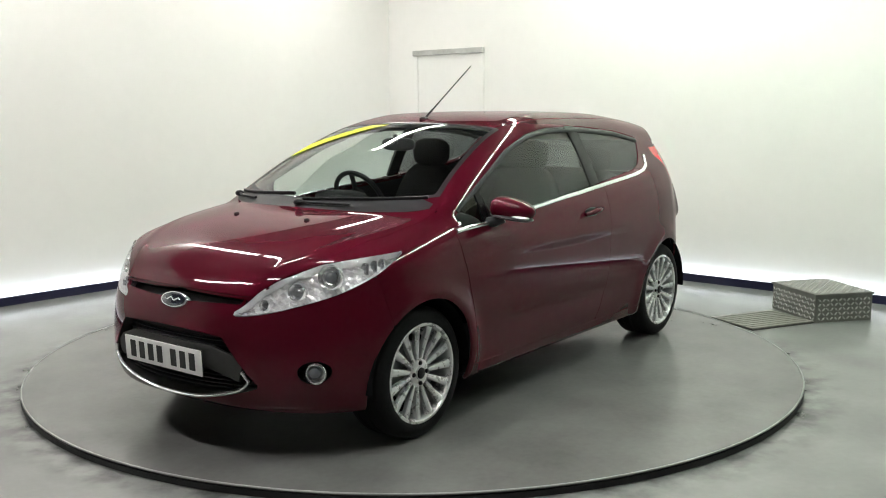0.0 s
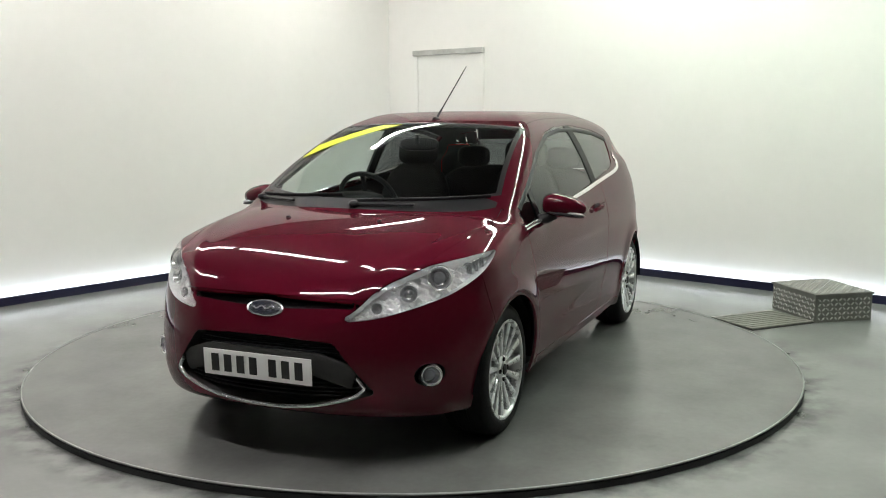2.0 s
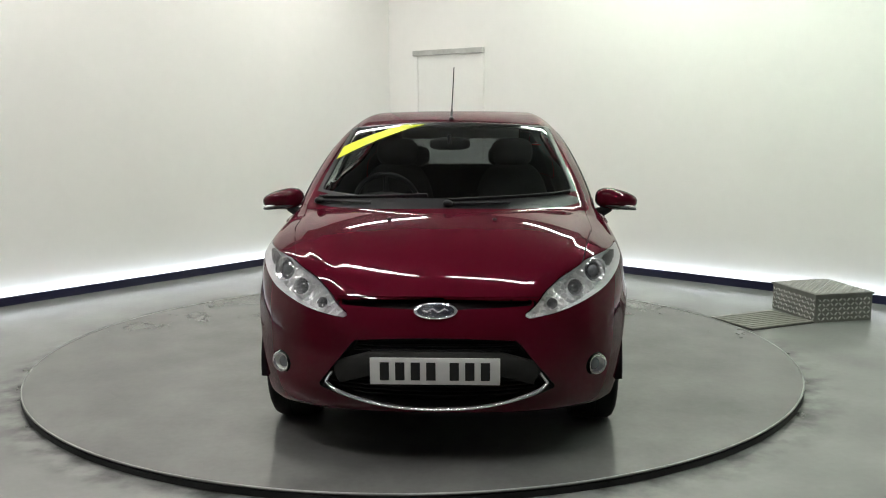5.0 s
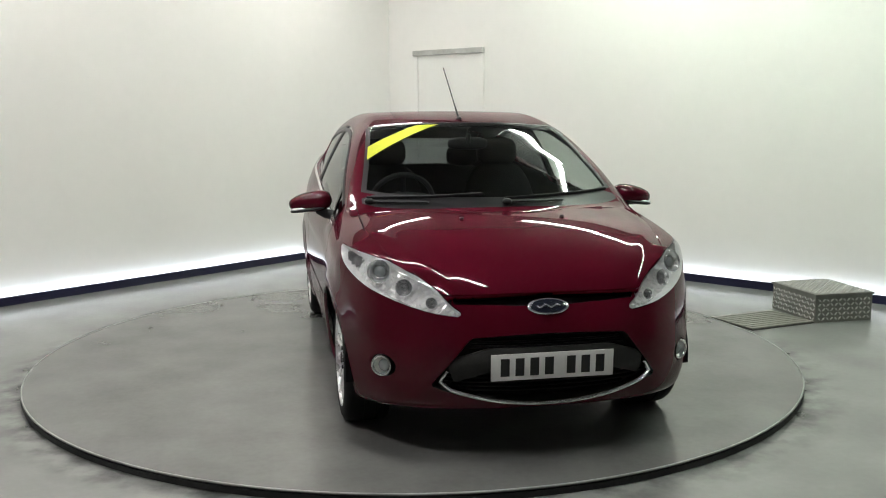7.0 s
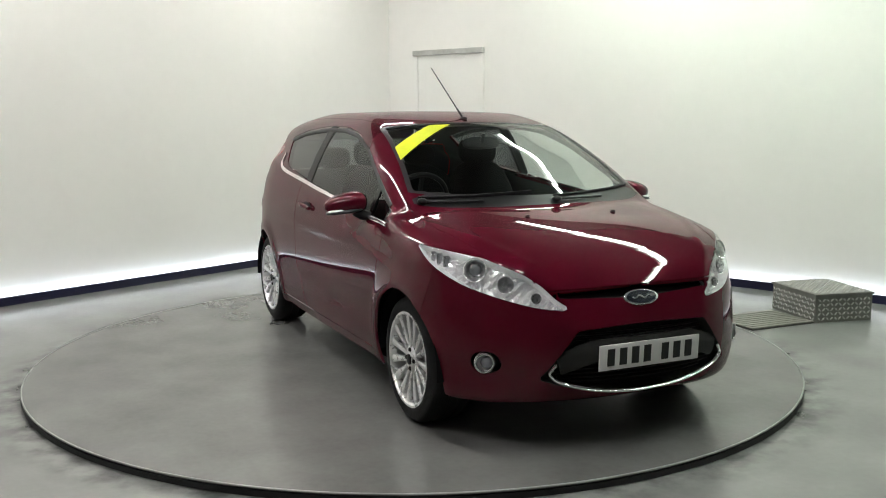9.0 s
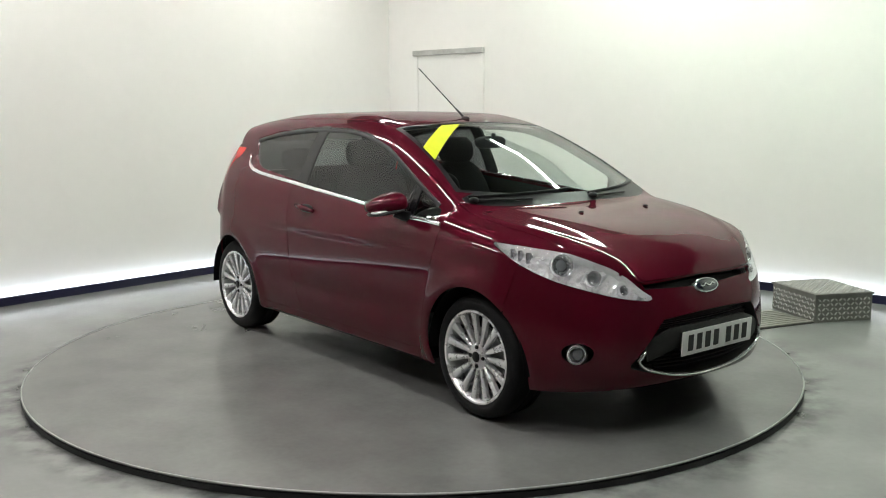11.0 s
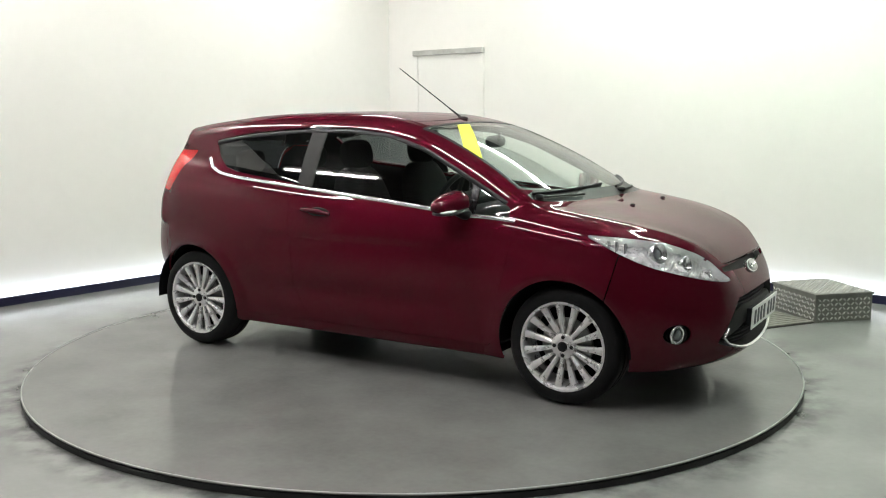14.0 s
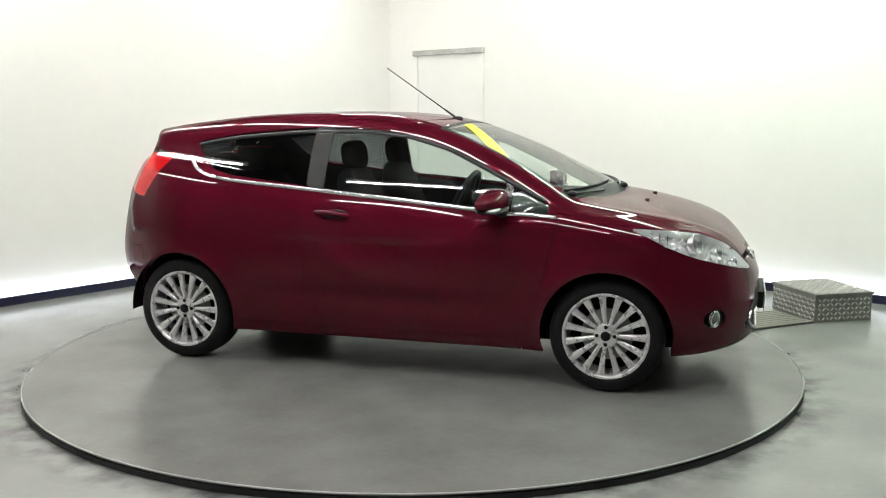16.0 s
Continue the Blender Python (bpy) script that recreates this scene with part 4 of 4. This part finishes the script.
def build_side(car, s, keep):
    for name in ("fender", "door", "sill", "body_side"):
        panel(name, NUMBER[name], PAINT, car, keep=keep)
    panel("door_trim", NUMBER["door"], DASH_PLASTIC, car, "dark inner door trim", keep=keep, lift=-0.05, flange=0)
    panel("inner_trim", NUMBER["body_side"], DASH_PLASTIC, car, "dark inner side trim", keep=keep, lift=-0.03, flange=0)
    panel("tail_lamp", NUMBER["tail_lamp"], RED_LENS, car, "tall red tail lamp", keep=keep)
    panel("tail_lamp_backing", NUMBER["tail_lamp"], DASH_PLASTIC, car, "dark tail lamp backing", keep=keep, lift=-0.03, flange=0)
    panel("door_pillar", NUMBER["pillar"], CHARCOAL, car, "charcoal window pillar", keep=lambda m: keep(m) & (m[:, 0] < 0), gap=-0.002, lift=0.001)
    panel("window_divider", NUMBER["pillar"], GLOSS_BLACK, car, "black window divider", keep=lambda m: keep(m) & (m[:, 0] > 0), gap=-0.002, lift=0.001)
    bm = bmesh.new()
    xs = np.linspace(-1.20, 0.90, 70)
    strip_on_skin(bm, [(x, s * (0.64 + 0.25 * (1.3 - float(GLASS_TOP(x)))), float(GLASS_TOP(x)) - 0.002) for x in xs], 0.024, 0.005, 0.0)
    part("window_surround", bm, TRIM_BLACK, car, "black rubber window surround")
    i = NUMBER["side_window"]
    panel("door_window", i, GLASS, car, "clear door glass", keep=lambda m: keep(m) & (m[:, 0] > -0.40) & (m[:, 0] < 0.71), gap=0.0, lift=-0.004, flange=0)
    panel("front_quarter_window", i, GLASS, car, "small clear front quarter glass", keep=lambda m: keep(m) & (m[:, 0] >= 0.71), gap=0.0, lift=-0.004, flange=0)
    panel("rear_quarter_window", i, TINTED, car, "dark tinted rear quarter glass", keep=lambda m: keep(m) & (m[:, 0] <= -0.40), gap=0.0, lift=-0.004, flange=0)
    # chrome moulding along the foot of the side glass, sweeping up at the rear
    xs = np.concatenate([np.linspace(-1.222, -1.06, 16), np.linspace(-1.03, 0.98, 60)])
    bm = bmesh.new()
    strip_on_skin(bm, [(x, s * 0.78, float(GLASS_LOW(x)) - 0.012) for x in xs], 0.021, 0.008, 0.001)
    part("chrome_moulding", bm, CHROME, car, "chrome strip under the side windows")
    # door handle and its cup
    hx = np.linspace(-0.36, -0.16, 12)
    handle = new("door_handle")
    handle.parent = car
    bm = bmesh.new()
    q, n = on_skin([(-0.245, s * 0.84, 0.893)], 0.001)
    blob(bm, q[0], (0.075, 0.006, 0.030), 2.2, 24, 12)
    part("cup", bm, TRIM_BLACK, handle, "dark handle recess")
    q, n = on_skin([(x, s * 0.84, 0.905 - 0.10 * (x + 0.36)) for x in hx])
    bm = bmesh.new()
    tube(bm, [Vector(a) + Vector(b) * (0.012 + 0.020 * math.sin(math.pi * (k / 11))) for k, (a, b) in enumerate(zip(q, n))], [0.011 + 0.005 * math.sin(math.pi * k / 11) for k in range(12)], 10)
    part("grip", bm, PAINT, handle, "red painted grip")
    # door mirror
    mirror = new("door_mirror")
    mirror.parent = car
    lean = pose(0, 0, 0, s * -8, 0, s * 14)
    c = Vector((0.655, s * 0.888, 0.985))
    bm = bmesh.new()
    vs = blob(bm, (0, 0, 0), (0.088, 0.112, 0.066), 2.5, 32, 18)
    for v in vs:
        k = (s * v.co.y + 0.112) / 0.224
        v.co.z *= 1.0 - 0.38 * k
        v.co.x *= 1.0 - 0.25 * k
        if v.co.x < -0.04:
            v.co.x = -0.04
    bmesh.ops.transform(bm, matrix=Matrix.Translation(c) @ lean, verts=vs)
    part("housing", bm, PAINT, mirror, "red painted mirror housing")
    bm = bmesh.new()
    vs = blob(bm, (0, 0, 0), (0.004, 0.092, 0.048), 2.6, 28, 14)
    for v in vs:
        v.co.z *= 1.0 - 0.38 * (s * v.co.y + 0.112) / 0.224
    bmesh.ops.transform(bm, matrix=Matrix.Translation(c) @ lean @ Matrix.Translation((-0.041, 0, 0)), verts=vs)
    part("mirror_glass", bm, MIRROR_GLASS, mirror, "mirror glass")
    bm = bmesh.new()
    vs = blob(bm, (0.012, s * 0.01, -0.036), (0.080, 0.098, 0.012), 2.4, 28, 10)
    bmesh.ops.transform(bm, matrix=Matrix.Translation(c) @ lean, verts=vs)
    part("lower_shell", bm, TRIM_BLACK, mirror, "black lower shell")
    bm = bmesh.new()
    vs = blob(bm, (0.040, s * 0.052, -0.026), (0.036, 0.046, 0.009), 2.4, 24, 10)
    bmesh.ops.transform(bm, matrix=Matrix.Translation(c) @ lean, verts=vs)
    part("indicator", bm, LAMP_SILVER, mirror, "clear silver indicator lens")
    bm = bmesh.new()
    tube(bm, [(0.70, s * 0.77, 0.918), (0.695, s * 0.81, 0.925), (0.675, s * 0.845, 0.945)], [0.026, 0.026, 0.026], 14)
    part("stalk", bm, TRIM_BLACK, mirror, "black mirror foot")


def build_seat(car, y, x=-0.10, wide=0.50):
    seat = new("front_seat")
    seat.parent = car
    bm = bmesh.new()
    blob(bm, (x + 0.14, y, 0.50), (0.29, wide / 2, 0.10), 4)
    part("cushion", bm, SEAT_CLOTH, seat)
    bm = bmesh.new()
    vs = blob(bm, (0, 0, 0), (0.085, wide / 2, 0.34), 3.4, 32, 20)
    for v in vs:
        v.co.y *= 1.0 - 0.22 * max(0.0, v.co.z / 0.34)
    bmesh.ops.transform(bm, matrix=Matrix.Translation((x - 0.14, y, 0.80)) @ pose(0, 0, 0, 0, -16, 0), verts=vs)
    part("backrest", bm, SEAT_CLOTH, seat)
    bm = bmesh.new()
    blob(bm, (x - 0.215, y, 1.195), (0.055, 0.130, 0.088), 3.0, 28, 16, pose(0, 0, 0, 0, -8, 0))
    part("headrest", bm, SEAT_CLOTH, seat)
    for d in (-0.06, 0.06):
        bm = bmesh.new()
        tube(bm, [(x - 0.205, y + d, 1.06), (x - 0.215, y + d, 1.15)], 0.007, 8)
        part("post", bm, GREY_METAL, seat)
    bm = bmesh.new()
    box(bm, (0.46, 0.40, 0.18), (x + 0.12, y, 0.33), 0.02)
    part("seat_base", bm, DARK_SHELL, seat)


def build_interior(car):
    build_seat(car, 0.36)
    build_seat(car, -0.36)
    bench = new("rear_bench")
    bench.parent = car
    bm = bmesh.new()
    blob(bm, (-0.86, 0, 0.52), (0.25, 0.60, 0.10), 4, 40, 16)
    part("cushion", bm, SEAT_CLOTH, bench)
    bm = bmesh.new()
    blob(bm, (-1.16, 0, 0.80), (0.08, 0.58, 0.28), 4, 40, 16, pose(0, 0, 0, 0, -18, 0))
    part("backrest", bm, SEAT_CLOTH, bench)
    for y in (-0.33, 0.33):
        bm = bmesh.new()
        blob(bm, (-1.20, y, 1.13), (0.045, 0.12, 0.075), 3)
        part("headrest", bm, SEAT_CLOTH, bench)
    bm = bmesh.new()
    vs = blob(bm, (0.80, 0, 0.84), (0.30, 0.66, 0.125), 3.6, 44, 18)
    for v in vs:
        v.co.x -= 0.22 * v.co.y ** 2
        v.co.z = min(v.co.z, 0.955 - 0.12 * max(0.0, v.co.x - 0.75))
    part("dashboard", bm, DASH_PLASTIC, car, "dark grey moulded dashboard")
    bm = bmesh.new()
    blob(bm, (0.52, -0.36, 0.965), (0.10, 0.17, 0.045), 2.6, 28, 12)
    part("instrument_hood", bm, DASH_PLASTIC, car)
    wheel = new("steering_wheel")
    wheel.parent = car
    ax = Vector((-0.90, 0, 0.43)).normalized()
    c = Vector((0.36, -0.36, 0.945))
    bm = bmesh.new()
    ring_at(bm, c, ax, 0.175, 0.015, 40)
    part("rim", bm, TRIM_BLACK, wheel)
    bm = bmesh.new()
    blob(bm, c + ax * -0.01, (0.062, 0.075, 0.03), 2.6, 24, 12, ax.to_track_quat("Z", "Y").to_matrix().to_4x4())
    part("hub", bm, DASH_PLASTIC, wheel)
    m = Matrix.Translation(c) @ ax.to_track_quat("Z", "Y").to_matrix().to_4x4()
    for a in (0, 120, 240):
        bm = bmesh.new()
        tube(bm, [m @ Vector((0.05 * math.cos(radians(a + 90)), 0.05 * math.sin(radians(a + 90)), -0.01)), m @ Vector((0.17 * math.cos(radians(a + 90)), 0.17 * math.sin(radians(a + 90)), 0))], 0.014, 8)
        part("spoke", bm, DASH_PLASTIC, wheel)
    bm = bmesh.new()
    blob(bm, (0.44, 0, 1.272), (0.018, 0.115, 0.036), 3, 28, 12)
    part("rear_view_mirror", bm, TRIM_BLACK, car, "black interior mirror")
    bm = bmesh.new()
    tube(bm, [(0.46, 0, 1.275), (0.47, 0, 1.325)], 0.012, 8)
    part("mirror_stem", bm, TRIM_BLACK, car)
    bm = bmesh.new()
    box(bm, (1.9, 1.2, 0.02), (-0.1, 0, 0.27), 0.005)
    part("cabin_floor", bm, DASH_PLASTIC, car)
    panel("headliner", NUMBER["roof"], PALE_CLOTH, car, "pale cloth headliner", lift=-0.03, flange=0)
    panel("bonnet_lining", NUMBER["bonnet"], DARK_SHELL, car, "dark bonnet lining", lift=-0.03, flange=0)
    panel("bumper_lining", NUMBER["front_bumper"], DARK_SHELL, car, "dark bumper lining", lift=-0.03, flange=0)
    panel("tailgate_lining", NUMBER["tailgate"], DASH_PLASTIC, car, "dark tailgate lining", lift=-0.03, flange=0)


def build_top(car):
    # aerial
    aerial = new("aerial")
    aerial.parent = car
    base, tip = Vector((0.215, 0, 1.404)), Vector((-0.239, 0, 1.715))
    bm = bmesh.new()
    blob(bm, base + Vector((0, 0, 0.002)), (0.036, 0.016, 0.014), 2.2, 20, 10)
    part("foot", bm, TRIM_BLACK, aerial)
    bm = bmesh.new()
    d = tip - base
    tube(bm, [base + d * f for f in (0.0, 0.04, 0.18, 0.20, 0.6, 1.0)], [0.008, 0.007, 0.0055, 0.0038, 0.0034, 0.003], 8)
    part("rod", bm, TRIM_BLACK, aerial)
    # yellow film across the top corner of the windscreen
    bm = bmesh.new()
    rows = []
    corner = [np.array(q) for q in ((0.338, -0.275), (0.346, -0.150), (0.690, -0.596), (0.556, -0.572))]
    for k in range(17):
        f = k / 16
        e0, e1 = corner[0] * (1 - f) + corner[3] * f, corner[1] * (1 - f) + corner[2] * f
        q, n = on_skin([(e[0], e[1], float(SCREEN(e[0])) - 0.1 * e[1] ** 2) for e in [e0 + (e1 - e0) * u / 6 for u in range(7)]], 0.0035)
        rows.append([bm.verts.new(a) for a in q] + [bm.verts.new(a - 0.0015 * b) for a, b in zip(q[::-1], n[::-1])])
    for p0, p1 in zip(rows, rows[1:]):
        for i in range(14):
            bm.faces.new((p0[i], p0[(i + 1) % 14], p1[(i + 1) % 14], p1[i]))
    bm.faces.new(rows[0])
    bm.faces.new(rows[-1])
    bmesh.ops.recalc_face_normals(bm, faces=bm.faces[:])
    part("sun_strip", bm, YELLOW, car, "bright yellow film strip on the windscreen")
    # wipers lying along the foot of the windscreen
    for y0, y1 in ((-0.62, -0.08), (0.02, 0.60)):
        wiper = new("wiper")
        wiper.parent = car
        pts = []
        for k in range(14):
            y = y0 + (y1 - y0) * k / 13
            pts.append((1.175 - 0.52 * y * y - 0.004 * k, y, 1.0))
        bm = bmesh.new()
        strip_on_skin(bm, pts, 0.012, 0.011, 0.003)
        part("blade", bm, TRIM_BLACK, wiper)
        q, n = on_skin([(1.215 - 0.50 * y * y, y, 1.0) for y in np.linspace(y0, (y0 + y1) / 2, 7)], 0.010)
        bm = bmesh.new()
        tube(bm, q.tolist(), 0.0065, 8)
        part("arm", bm, TRIM_BLACK, wiper)
        bm = bmesh.new()
        blob(bm, q[0], (0.024, 0.024, 0.016), 2.2, 18, 10)
        part("pivot", bm, TRIM_BLACK, wiper)
    # washer jets on the bonnet
    for y in (-0.24, 0.24):
        q, n = on_skin([(1.385, y, 0.95)], 0.003)
        bm = bmesh.new()
        blob(bm, q[0], (0.014, 0.011, 0.007), 2.4, 16, 8)
        part("washer_jet", bm, TRIM_BLACK, car, "small black washer jet")


LAMP_RIB = material("lamp_rib", (0.50, 0.50, 0.52), 0.2, metal=0.8, spots=0.1, spot_scale=30)
PROJECTOR = material("projector_glass", (0.16, 0.17, 0.18), 0.06, metal=0.0, spots=0.1, spot_scale=30, coat=1.0)


def build_car():
    car = new("car")
    for name in ("bonnet", "front_bumper", "roof", "tailgate", "rear_bumper"):
        panel(name, NUMBER[name], PAINT, car)
    panel("rear_valance", NUMBER["valance"], TRIM_BLACK, car, "black lower rear bumper")
    panel("windscreen", NUMBER["windscreen"], GLASS, car, "large raked clear windscreen", gap=0.0, lift=-0.002, flange=0)
    panel("screen_surround", NUMBER["screen_trim"], TRIM_BLACK, car, "black windscreen surround", gap=-0.001)
    panel("rear_window", NUMBER["rear_window"], TINTED, car, "dark tinted rear window", gap=0.001, flange=0)
    build_side(car, 1, LEFT)
    build_side(car, -1, RIGHT)
    for x in (-WHEEL_X, WHEEL_X):
        for s in (-1, 1):
            build_wheel(car, x, s)
    build_underside(car)
    build_front(car)
    build_interior(car)
    build_top(car)
    return car


def car_pose(heading):
    return Matrix.Rotation(radians(heading), 4, "Z") @ Matrix.Translation((CAR_OFFSET[0], CAR_OFFSET[1], 0.0))


CAR = build_car()
tagged(CAR, "dark red three-door hatchback car with alloy wheels on the turntable", "car")


def motions():
    """The turntable and the car on it turn together."""
    turn = np.polyfit([q[0] for q in HEADINGS], [q[1] for q in HEADINGS], 5)
    times = [0.5 * i for i in range(33)]
    walk(TURNTABLE, [(t, Matrix.Rotation(radians(float(np.polyval(turn, t))), 4, "Z")) for t in times])
    walk(CAR, [(t, car_pose(float(np.polyval(turn, t)))) for t in times])


motions()
